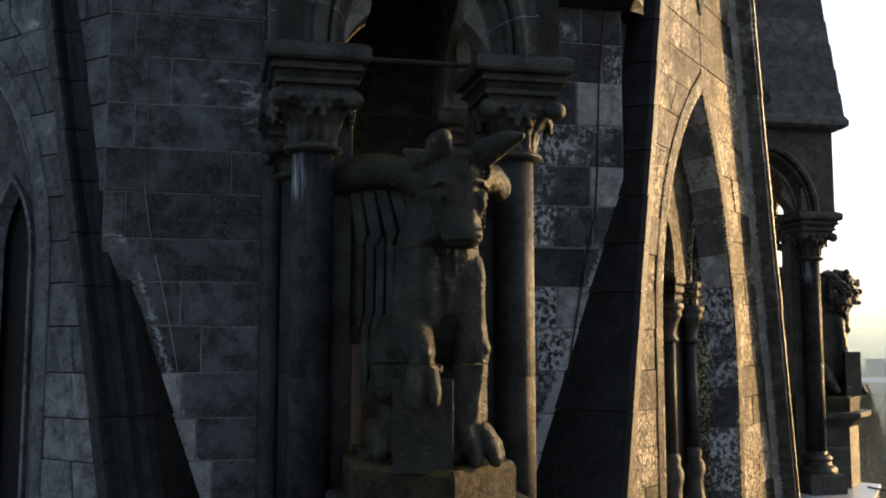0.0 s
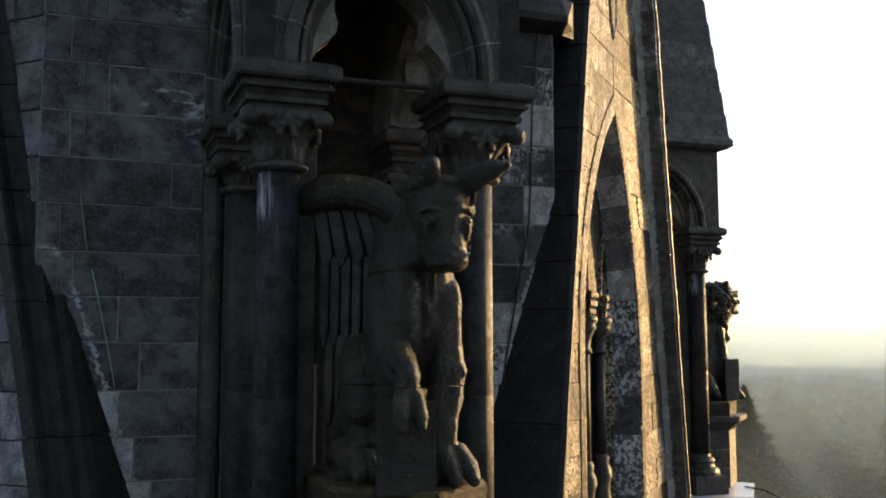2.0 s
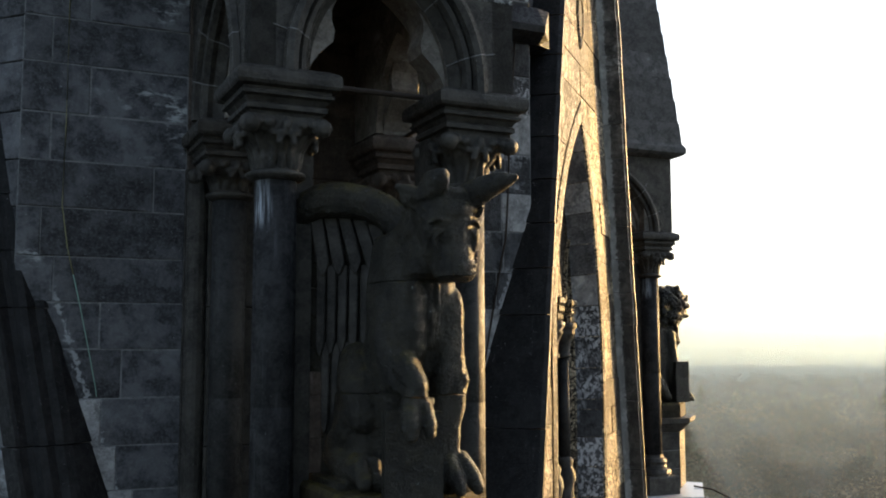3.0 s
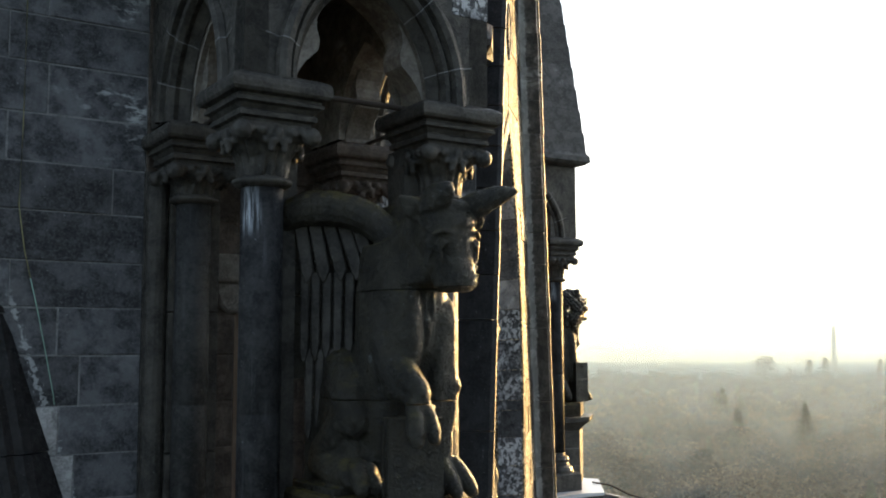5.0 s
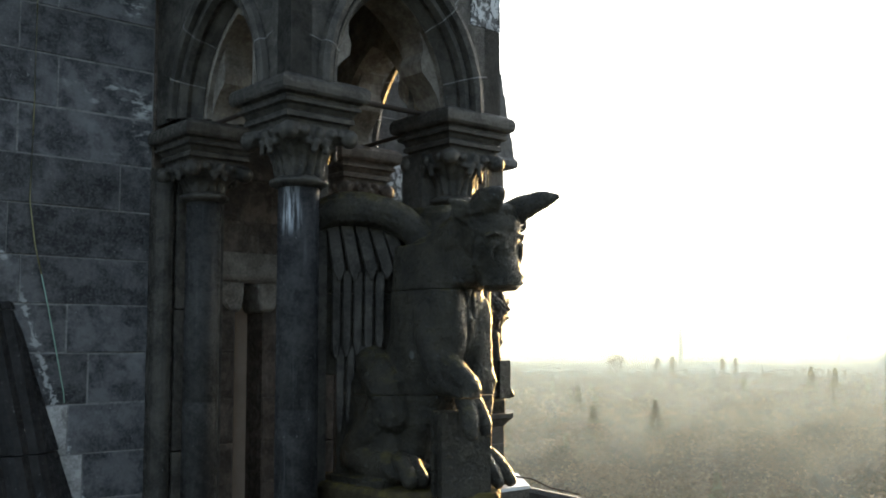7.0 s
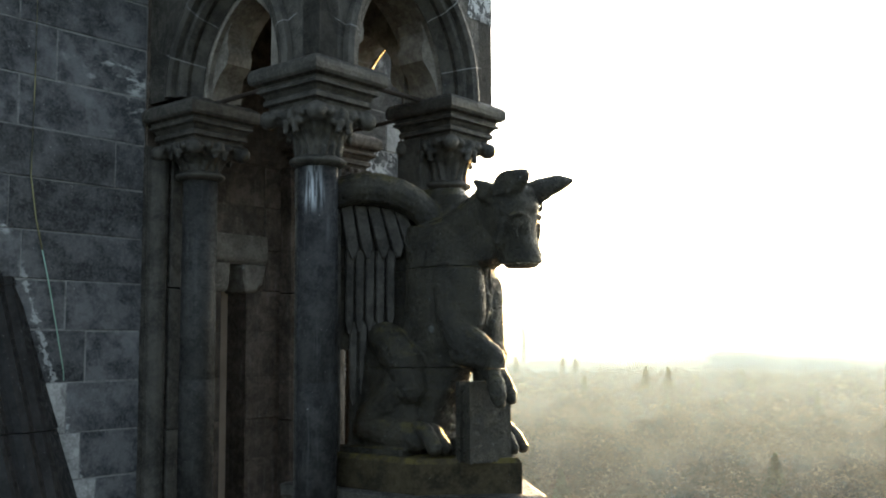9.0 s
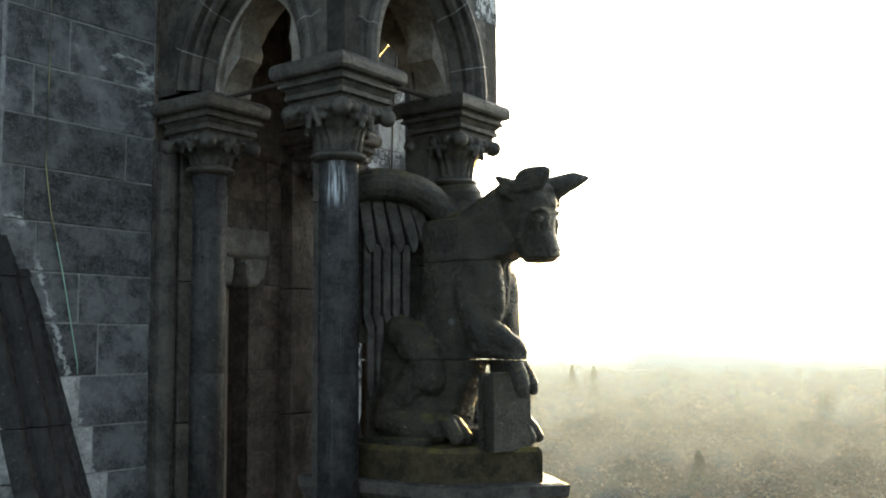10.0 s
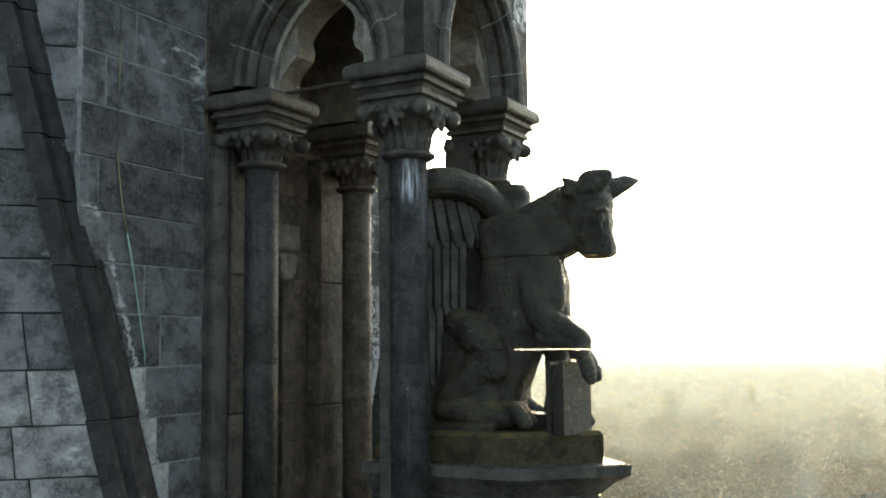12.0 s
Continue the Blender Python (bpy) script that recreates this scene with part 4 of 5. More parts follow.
def wing(bm, crisp, s, mid=0.04):
    """A folded wing: thick roll on top and two tiers of feathers under it; s mirrors it about x = mid."""
    def at(u, out, z):
        x, y = -0.27 + 0.84 * u - 0.54 * out, -6.91 - 0.54 * u - 0.84 * out
        return (x, y, z) if s > 0 else (2 * mid - x, y, z)
    roll = [(-0.27, 0.0, 41.08), (-0.18, 0.03, 41.135), (-0.10, 0.05, 41.165), (0.05, 0.06, 41.165), (0.21, 0.07, 41.135), (0.33, 0.08, 41.08), (0.42, 0.09, 41.00), (0.50, 0.10, 40.90)]
    limb(bm, [at(*p) for p in roll], [0.085, 0.105, 0.115, 0.118, 0.115, 0.11, 0.105, 0.10])
    for u0, z0, z1 in ((-0.20, 40.05, 41.15), (-0.11, 39.34, 40.2)):
        vs = [bm.verts.new(at(u, o, z)) for u in (u0, 0.42) for o in (-0.16, -0.035) for z in (z0, z1)]
        for f in ((0, 1, 3, 2), (4, 6, 7, 5), (0, 4, 5, 1), (2, 3, 7, 6), (0, 2, 6, 4), (1, 5, 7, 3)):
            bm.faces.new([vs[i] for i in f])
    vs = [crisp.verts.new(at(u, o, z)) for u in (-0.015, 0.38) for o in (-0.145, -0.05) for z in (39.88, 39.98)]
    for f in ((0, 1, 3, 2), (4, 6, 7, 5), (0, 4, 5, 1), (2, 3, 7, 6), (0, 2, 6, 4), (1, 5, 7, 3)):
        crisp.faces.new([vs[i] for i in f])
    for i, (ta, tb) in enumerate(((-0.150, -0.095), (-0.052, 0.012), (0.048, 0.125), (0.148, 0.232), (0.245, 0.325))):
        slat(crisp, at, ta, tb, 0.044, 41.10 - 0.02 * i, 40.675 + 0.006 * i, 0.028 + 0.004 * i, 0.075)
    for i, x in enumerate((-0.115, -0.043, 0.030, 0.105, 0.180)):
        slat(crisp, at, x + 0.004, x, 0.031, 40.74, 40.155 + 0.012 * i, 0.008, 0.055)
    for i, x in enumerate((-0.085, -0.015, 0.055)):
        slat(crisp, at, x + 0.004, x, 0.029, 40.24, 39.66 + 0.03 * i, -0.012, 0.05)


def bull():
    bm, crisp = bmesh.new(), bmesh.new()
    W = lambda x, y, z: (x - CX, y - CY, z)
    def body(rings, p=3.0):
        stack(bm, [([(x - CX, y - CY) for x, y in oval(cx, y0, y1, hx, p)], z) for z, cx, hx, y0, y1 in rings])
    # trunk: belly set back below, deep chest above
    body([(39.32, 1.22, 0.25, 5.90, 6.5), (39.63, 1.21, 0.21, 5.83, 6.5), (39.90, 1.22, 0.21, 5.72, 6.5), (39.98, 1.23, 0.225, 5.68, 6.5), (40.08, 1.235, 0.24, 5.61, 6.30), (40.20, 1.235, 0.24, 5.57, 6.22), (40.29, 1.235, 0.24, 5.545, 6.17), (40.48, 1.235, 0.24, 5.54, 6.15), (40.62, 1.235, 0.235, 5.55, 6.15), (40.74, 1.235, 0.21, 5.56, 6.16), (40.90, 1.24, 0.17, 5.62, 6.18)])
    # breast muscle and the fold beside the leg
    body([(40.02, 1.14, 0.085, 5.66, 5.9), (40.10, 1.13, 0.105, 5.57, 5.9), (40.20, 1.125, 0.115, 5.50, 5.9), (40.30, 1.12, 0.12, 5.475, 5.9), (40.42, 1.12, 0.12, 5.48, 5.9), (40.53, 1.12, 0.118, 5.50, 5.9), (40.592, 1.12, 0.112, 5.515, 5.9)], 2.2)
    limb(bm, [W(1.225, 5.56, 40.585), W(1.225, 5.545, 40.40), W(1.235, 5.57, 40.22)], [0.045, 0.045, 0.025])
    limb(bm, [W(1.278, 5.545, 40.59), W(1.278, 5.535, 40.42), W(1.265, 5.555, 40.26)], [0.016, 0.016, 0.010], 8)
    # straight foreleg in one long column
    body([(40.20, 1.385, 0.093, 5.545, 5.80), (40.42, 1.385, 0.092, 5.545, 5.80), (40.51, 1.385, 0.085, 5.56, 5.78), (40.555, 1.385, 0.066, 5.59, 5.75), (40.575, 1.385, 0.035, 5.62, 5.72)], 3.8)
    body([(39.38, 1.375, 0.090, 5.52, 5.78), (39.52, 1.37, 0.082, 5.53, 5.74), (39.63, 1.362, 0.078, 5.545, 5.72), (39.78, 1.372, 0.086, 5.55, 5.72), (39.90, 1.382, 0.096, 5.545, 5.73), (40.02, 1.386, 0.099, 5.54, 5.76), (40.12, 1.385, 0.094, 5.545, 5.82), (40.22, 1.385, 0.092, 5.545, 5.82)], 3.8)
    box(bm, -0.10, 0.20, -7.72, -7.25, 39.32, 39.47)
    limb(bm, [W(1.455, 5.60, 40.14), W(1.462, 5.58, 40.02), W(1.45, 5.60, 39.86), W(1.432, 5.64, 39.66)], [0.030, 0.040, 0.036, 0.018], 8)
    # its hoof: two toes and the dew claws
    limb(bm, [W(1.36, 5.56, 39.53), W(1.365, 5.47, 39.44), W(1.37, 5.43, 39.395)], [0.062, 0.056, 0.040])
    limb(bm, [W(1.44, 5.58, 39.54), W(1.475, 5.49, 39.45), W(1.49, 5.44, 39.395)], [0.060, 0.056, 0.040])
    limb(bm, [W(1.47, 5.64, 39.55), W(1.53, 5.60, 39.46), W(1.545, 5.575, 39.40)], [0.05, 0.048, 0.036])
    limb(bm, [W(1.35, 5.62, 39.46), W(1.27, 5.50, 39.40)], [0.045, 0.030])
    # bent foreleg: shoulder, forearm forward, hoof over the book
    limb(bm, [W(1.035, 5.72, 40.46), W(1.025, 5.68, 40.28), W(1.03, 5.62, 40.14), W(1.04, 5.54, 40.02)], [0.075, 0.10, 0.10, 0.085])
    limb(bm, [W(1.055, 5.62, 40.15), W(1.055, 5.48, 40.085), W(1.055, 5.345, 40.005), W(1.055, 5.325, 39.985)], [0.095, 0.083, 0.066, 0.060])
    limb(bm, [W(1.03, 5.60, 40.02), W(1.045, 5.45, 39.98), W(1.05, 5.34, 39.965)], [0.075, 0.064, 0.058])
    body([(39.86, 1.05, 0.062, 5.28, 5.42), (39.95, 1.05, 0.062, 5.275, 5.44), (40.0, 1.05, 0.05, 5.29, 5.44)])
    limb(bm, [W(1.02, 5.335, 39.91), W(1.00, 5.29, 39.83), W(0.988, 5.262, 39.755), W(0.99, 5.255, 39.725)], [0.055, 0.058, 0.054, 0.042])
    limb(bm, [W(1.085, 5.33, 39.91), W(1.095, 5.285, 39.83), W(1.098, 5.252, 39.765), W(1.096, 5.245, 39.735)], [0.045, 0.046, 0.042, 0.034])
    blob(bm, W(1.145, 5.36, 39.905), 0.020, 0.03, 0.028, sub=2)
    # haunches and hind hooves
    limb(bm, [W(1.06, 6.30, 40.12), W(1.02, 6.14, 40.04), W(1.0, 6.02, 39.94), W(1.0, 6.0, 39.80)], [0.13, 0.155, 0.15, 0.13])
    limb(bm, [W(0.99, 6.01, 39.84), W(0.975, 6.16, 39.72), W(0.965, 6.34, 39.58)], [0.125, 0.12, 0.11])
    limb(bm, [W(0.965, 6.36, 39.52), W(0.95, 6.10, 39.47), W(0.94, 5.88, 39.47)], [0.115, 0.105, 0.09])
    blob(bm, W(1.0, 6.08, 39.82), 0.13, 0.15, 0.15)
    body([(39.34, 1.06, 0.155, 5.93, 6.5), (39.70, 1.06, 0.15, 5.95, 6.5), (40.0, 1.08, 0.15, 6.0, 6.5), (40.14, 1.10, 0.12, 6.05, 6.45)])
    limb(bm, [W(1.46, 6.12, 40.08), W(1.47, 6.06, 39.85), W(1.47, 6.02, 39.6)], [0.10, 0.13, 0.12])
    limb(bm, [W(0.955, 5.90, 39.50), W(0.935, 5.82, 39.50)], [0.085, 0.075])
    limb(bm, [W(0.895, 5.78, 39.51), W(0.885, 5.70, 39.42)], [0.058, 0.052])
    limb(bm, [W(0.972, 5.78, 39.51), W(0.975, 5.70, 39.42)], [0.055, 0.052])
    limb(bm, [W(1.46, 5.99, 39.5), W(1.50, 5.86, 39.45)], [0.12, 0.07])
    box(bm, -0.40, 0.42, -7.35, -6.75, 39.30, 39.40)
    # neck: a deep wedge from the shoulders to the jaw
    limb(bm, [W(1.245, 6.00, 40.74), W(1.245, 5.75, 40.83), W(1.235, 5.50, 40.965)], [0.20, 0.178, 0.165])
    body([(40.595, 1.235, 0.19, 5.50, 6.1), (40.63, 1.235, 0.185, 5.42, 6.1), (40.70, 1.235, 0.165, 5.36, 6.1), (40.80, 1.235, 0.15, 5.36, 6.0), (40.90, 1.235, 0.13, 5.40, 5.9)], 2.6)
    # head: broad brow, straight steep face, square muzzle
    body([(40.572, 1.262, 0.072, 5.185, 5.36), (40.600, 1.258, 0.104, 5.142, 5.40), (40.650, 1.256, 0.112, 5.134, 5.43), (40.70, 1.250, 0.110, 5.142, 5.45), (40.78, 1.238, 0.118, 5.160, 5.49), (40.86, 1.232, 0.146, 5.158, 5.52), (40.93, 1.232, 0.164, 5.155, 5.53), (41.0, 1.230, 0.172, 5.16, 5.52), (41.06, 1.226, 0.155, 5.18, 5.50), (41.10, 1.22, 0.115, 5.21, 5.46), (41.12, 1.215, 0.06, 5.26, 5.42)], 2.7)
    limb(bm, [W(1.115, 5.30, 40.86), W(1.135, 5.34, 40.74), W(1.175, 5.33, 40.64)], [0.05, 0.05, 0.03], 8)
    blob(bm, W(1.26, 5.215, 40.650), 0.100, 0.075, 0.062, sub=3)
    blob(bm, W(1.23, 5.215, 40.97), 0.13, 0.072, 0.075, sub=3)
    blob(bm, W(1.03, 5.40, 41.055), 0.050, 0.055, 0.058, sub=2)
    # broken horn and ears
    body([(41.03, 1.13, 0.085, 5.20, 5.42), (41.08, 1.12, 0.074, 5.15, 5.39), (41.12, 1.115, 0.069, 5.11, 5.37), (41.16, 1.115, 0.065, 5.10, 5.35), (41.185, 1.118, 0.052, 5.115, 5.33), (41.197, 1.12, 0.030, 5.15, 5.29)], 2.2)
    blob(bm, W(1.25, 5.24, 41.06), 0.09, 0.08, 0.055, sub=2)
    limb(bm, [W(1.10, 5.33, 41.06), W(1.04, 5.375, 41.09), W(0.972, 5.41, 41.118)], [0.042, 0.040, 0.022], 8)
    limb(bm, [W(0.972, 5.412, 41.118), W(0.99, 5.40, 41.07), W(1.03, 5.385, 41.02), W(1.085, 5.36, 40.98)], [0.012, 0.018, 0.022, 0.026], 8)
    limb(bm, [W(1.10, 5.42, 41.03), W(1.03, 5.44, 41.06)], [0.05, 0.03], 8)
    limb(bm, [W(1.30, 5.27, 41.05), W(1.385, 5.20, 41.095), W(1.46, 5.13, 41.135), W(1.50, 5.09, 41.15), W(1.535, 5.06, 41.158)], [0.068, 0.076, 0.064, 0.048, 0.022])
    limb(bm, [W(1.33, 5.23, 41.0), W(1.40, 5.17, 41.045), W(1.46, 5.12, 41.09)], [0.028, 0.024, 0.014], 8)
    # brows, eyes, cheekbones, nostrils, lips
    for s in (-1, 1):
        ex = 1.230 + s * 0.122
        limb(bm, [W(ex - s * 0.055, 5.165, 40.905), W(ex, 5.168, 40.915), W(ex + s * 0.035, 5.215, 40.895)], [0.008, 0.012, 0.014], 8)
        blob(bm, W(ex, 5.192, 40.855), 0.026, 0.022, 0.022, sub=2)
        limb(bm, [W(ex - s * 0.028, 5.175, 40.85), W(ex, 5.182, 40.822), W(ex + s * 0.030, 5.215, 40.838)], [0.009, 0.011, 0.009], 6)
        limb(bm, [W(ex + s * 0.005, 5.20, 40.80), W(ex - s * 0.012, 5.195, 40.73)], [0.018, 0.010], 6)
        nx = 1.263 + s * 0.063
        tube(bm, [W(nx + 0.021 * math.cos(k), 5.136 + 0.25 * abs(nx - 1.263), 40.640 + 0.022 * math.sin(k)) for k in (0.6, 1.4, 2.2, 3.0, 3.8, 4.6, 5.4)], 0.008, 6)
    # hair curls and a cord down the cheek
    for k in range(8):
        z = 40.70 + 0.045 * k
        tube(crisp, [W(1.352 + 0.018 * math.cos(q) + 0.004 * k * (k < 5), 5.215 + 0.02 * math.sin(q * 2), z + 0.030 * math.sin(q)) for q in (0, 0.9, 1.8, 2.7, 3.6, 4.5, 5.4)], [0.007, 0.010, 0.011, 0.011, 0.010, 0.009, 0.005], 6)
    for k in range(7):
        z = 40.94 + 0.024 * k
        tube(crisp, [W(1.36, 5.23, z), W(1.385 + 0.006 * (k % 3), 5.20, z + 0.012), W(1.395 + 0.008 * (k % 2), 5.18, z + 0.035)], [0.012, 0.011, 0.005], 6)
    # wings: one spread to the side, the other folded close behind the neck
    wing(bm, crisp, 1)
    limb(bm, [W(1.30, 5.92, 40.82), W(1.40, 5.98, 41.0), W(1.52, 6.04, 41.09), W(1.64, 6.10, 41.10), W(1.695, 6.15, 41.06)], [0.12, 0.118, 0.115, 0.11, 0.10])
    stack(bm, [([(x - CX, y - CY) for x, y in oval(1.42, 5.86, 6.60, 0.13)], z) for z in (40.70, 41.13)] + [([(x - CX, y - CY) for x, y in oval(1.42, 5.91, 6.57, 0.10)], 41.19)])
    stack(bm, [([(x - CX, y - CY) for x, y in oval(1.42, 6.0, 6.60, 0.13)], z) for z in (39.35, 40.8)])
    # book: two boards and the block of leaves between them
    def slab(y0, y1, grow, z0, z1):
        cs, sn = math.cos(-0.26), math.sin(-0.26)
        q = [(-0.165 - grow, y0), (0.165 + grow, y0), (0.165 + grow, y1), (-0.165 - grow, y1)]
        p = [(1.06 - CX + x * cs - y * sn, 5.385 - CY + x * sn + y * cs) for x, y in q]
        frustum(crisp, p, z0, p, z1)
    slab(-0.005, 0.035, 0.0, 39.34, 39.845)
    slab(0.03, 0.11, -0.025, 39.34, 39.825)
    slab(0.105, 0.145, 0.0, 39.34, 39.845)
    box(crisp, -0.12, 0.19, -7.62, -7.22, 40.55, 40.65)
    box(crisp, -0.20, 0.18, -7.28, -6.95, 39.88, 39.98)
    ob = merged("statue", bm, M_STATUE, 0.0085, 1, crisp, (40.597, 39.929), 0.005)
    ob.matrix_world = bay(0)
    return tagged(ob, "weathered mossy stone statue of a winged bull with a book", "statue")


def lion():
    bm, crisp = bmesh.new(), bmesh.new()
    rng = random.Random(3)
    body = lambda rings, p=2.6: stack(bm, [(oval(0, y0, y1, hx, p), z) for z, hx, y0, y1 in rings])
    # trunk and deep chest
    body([(39.34, 0.26, -7.62, -6.7), (39.7, 0.25, -7.64, -6.7), (40.0, 0.25, -7.70, -6.75), (40.35, 0.25, -7.72, -6.8), (40.6, 0.25, -7.74, -6.85), (40.9, 0.22, -7.7, -6.95), (41.08, 0.16, -7.62, -7.1)])
    # face: brow, broad nose, jaw
    body([(40.70, 0.085, -8.06, -7.6), (40.76, 0.10, -8.09, -7.6), (40.83, 0.095, -8.10, -7.6), (40.92, 0.115, -8.06, -7.6), (41.0, 0.145, -8.04, -7.6), (41.10, 0.155, -8.0, -7.6), (41.17, 0.12, -7.93, -7.62)])
    blob(bm, (0, -8.10, 40.90), 0.060, 0.055, 0.055)
    blob(bm, (0, -8.08, 40.735), 0.065, 0.05, 0.04)
    # mane in heavy locks
    for i in range(170):
        u, a = rng.random(), rng.uniform(0, 2 * math.pi)
        y = -7.42 - 0.47 * u
        rad = 0.20 + 0.10 * math.sin(math.pi * (0.15 + 0.8 * u))
        z = 40.93 - 0.08 * (1 - u) + rad * 1.05 * math.sin(a)
        p = Vector((rad * math.cos(a), y, z))
        c, s = math.cos(a), math.sin(a)
        limb(bm, [p, p + Vector((0.035 * c, -0.015, -0.05)), p + Vector((0.03 * c + rng.uniform(-0.03, 0.03), 0.03, -0.10)), p + Vector((0.01 * c, 0.02, -0.14))], [0.034, 0.042, 0.030, 0.012], 6)
    for i in range(60):
        z = 40.34 + rng.uniform(0, 0.42)
        p = Vector((rng.uniform(-0.2, 0.2), -7.73 - rng.uniform(-0.02, 0.06), z))
        limb(bm, [p, p + Vector((rng.uniform(-0.02, 0.02), -0.02, -0.06)), p + Vector((0, 0.015, -0.12))], [0.036, 0.036, 0.014], 6)
    for s in (-1, 1):
        blob(bm, (s * 0.15, -7.80, 41.17), 0.05, 0.05, 0.06, sub=2)
        blob(bm, (s * 0.07, -8.05, 40.99), 0.035, 0.035, 0.03, sub=2)
        limb(bm, [(s * 0.03, -8.08, 41.03), (s * 0.10, -8.03, 41.06), (s * 0.145, -7.95, 41.03)], [0.022, 0.030, 0.02], 8)
        # forelegs and paws
        limb(bm, [(s * 0.15, -7.60, 40.42), (s * 0.16, -7.66, 40.05), (s * 0.16, -7.68, 39.72), (s * 0.16, -7.74, 39.53)], [0.12, 0.095, 0.08, 0.08])
        for d in (-0.06, 0.0, 0.06):
            limb(bm, [(s * 0.16 + d, -7.78, 39.50), (s * 0.16 + d, -7.94, 39.47), (s * 0.16 + d, -8.0, 39.40)], [0.055, 0.048, 0.035], 8)
        # haunches
        limb(bm, [(s * 0.24, -7.12, 39.80), (s * 0.27, -7.30, 39.62), (s * 0.28, -7.46, 39.44)], [0.17, 0.13, 0.075])
        wing(bm, crisp, s, 0.0)
    box(bm, -0.2, 0.2, -7.15, -6.6, 39.32, 40.9)
    box(crisp, -0.30, -0.06, -7.88, -7.62, 39.36, 40.0, 0.01)
    ob = merged("statue", bm, M_STATUE, 0.012, 0, crisp, (40.597,), 0.006)
    ob.matrix_world = bay(90)
    return tagged(ob, "weathered dark stone statue of a winged lion", "statue")


bull()
lion()

# ---- ground, woods and mist ----
M_GROUND = plain("winter_grass", (0.055, 0.058, 0.032), 0.95, 0.0, 0.03)
bm = bmesh.new()
bmesh.ops.create_grid(bm, x_segments=2, y_segments=2, size=6000)
tagged(link("ground", bm, M_GROUND), "flat misty wooded land far below the tower", "ground", kind="structure")


def foliage(name, colour, other):
    m, n, l, b = nodes_of(name)
    geo = n.new("ShaderNodeNewGeometry")
    patch = tex(n, l, "ShaderNodeTexNoise", 0.085, geo.outputs["Position"], Detail=1.0)
    base = mixc(n, l, ramp_f(n, l, patch.outputs["Fac"], 0.40, 0.60), colour, other)
    clump = tex(n, l, "ShaderNodeTexNoise", 0.30, geo.outputs["Position"], Detail=3.0, Roughness=0.6)
    base = mixc(n, l, 1.0, base, mixc(n, l, ramp_f(n, l, clump.outputs["Fac"], 0.36, 0.64), (0.55, 0.55, 0.55), (1.5, 1.5, 1.5)), "MULTIPLY")
    shade = mixc(n, l, geo.outputs["Random Per Island"], (0.7, 0.7, 0.7), (1.3, 1.3, 1.3))
    l.new(mixc(n, l, 1.0, base, shade, "MULTIPLY"), b.inputs["Base Color"])
    b.inputs["Roughness"].default_value = 0.9
    b.inputs["Specular IOR Level"].default_value = 0.1
    soft = n.new("ShaderNodeMix")
    soft.data_type = "VECTOR"
    soft.inputs[0].default_value = 0.9
    l.new(geo.outputs["Normal"], soft.inputs[4])
    soft.inputs[5].default_value = (0, 0, 1)
    l.new(soft.outputs[1], b.inputs["Normal"])
    return m


M_BARE = foliage("bare_twigs", (0.225, 0.165, 0.108), (0.084, 0.082, 0.058))
M_NEEDLE = foliage("dark_needles", (0.110, 0.120, 0.072), (0.132, 0.136, 0.084))
M_TRUNK = plain("bark", (0.06, 0.05, 0.04), 0.9, 0.0, 3.0)
rnd = np.random.default_rng(7)


def crown_tris(cx, cy, h, w, n, size, conifer):
    """Loose triangles that fill a crown: rounded for broad trees, a tiered cone for conifers."""
    u = rnd.random(n)
    if conifer:
        u = 1.0 - rnd.random(n) ** 0.7
        z = h * (0.08 + 0.92 * u)
        rad = w * (1.0 - u) * (0.72 + 0.28 * np.abs(np.sin(u * 44.0))) * np.sqrt(rnd.random(n)) * rnd.uniform(0.75, 1.18, n)
    else:
        z = h * (0.28 + 0.72 * u)
        rad = w * np.sqrt(np.clip(1 - ((u - 0.45) / 0.58) ** 2, 0.02, 1)) * np.sqrt(rnd.random(n)) * rnd.uniform(0.8, 1.1)
    a = rnd.random(n) * 2 * math.pi
    c = np.stack([cx + rad * np.cos(a), cy + rad * np.sin(a), z], 1)
    return (c[:, None, :] + rnd.normal(0, size, (n, 3, 3)) * np.array([1, 1, 0.7])).reshape(-1, 3)


def tri_mesh(name, verts, mat):
    me = bpy.data.meshes.new(name)
    k = len(verts) // 3
    me.vertices.add(len(verts))
    me.vertices.foreach_set("co", verts.astype(np.float32).ravel())
    me.loops.add(3 * k)
    me.loops.foreach_set("vertex_index", np.arange(3 * k, dtype=np.int32))
    me.polygons.add(k)
    me.polygons.foreach_set("loop_start", np.arange(0, 3 * k, 3, dtype=np.int32))
    me.update()
    me.validate()
    me.materials.append(mat)
    return new(name, me)


def ring_place(d, az):
    return d * math.sin(az), d * math.cos(az)


def woods(name, r0, r1, count, per, size, mat, conifer, label):
    out = []
    for _ in range(count):
        d = math.sqrt(rnd.uniform(r0 * r0, r1 * r1))
        x, y = ring_place(d, radians(rnd.uniform(22, 98)))
        h = rnd.uniform(14, 24) if conifer else rnd.uniform(10, 19)
        w = h * rnd.uniform(0.22, 0.30) if conifer else h * rnd.uniform(0.36, 0.52)
        out.append(crown_tris(x, y, h, w, per, size, conifer))
    tagged(tri_mesh(name, np.concatenate(out), mat), label, "woods", kind="stuff")


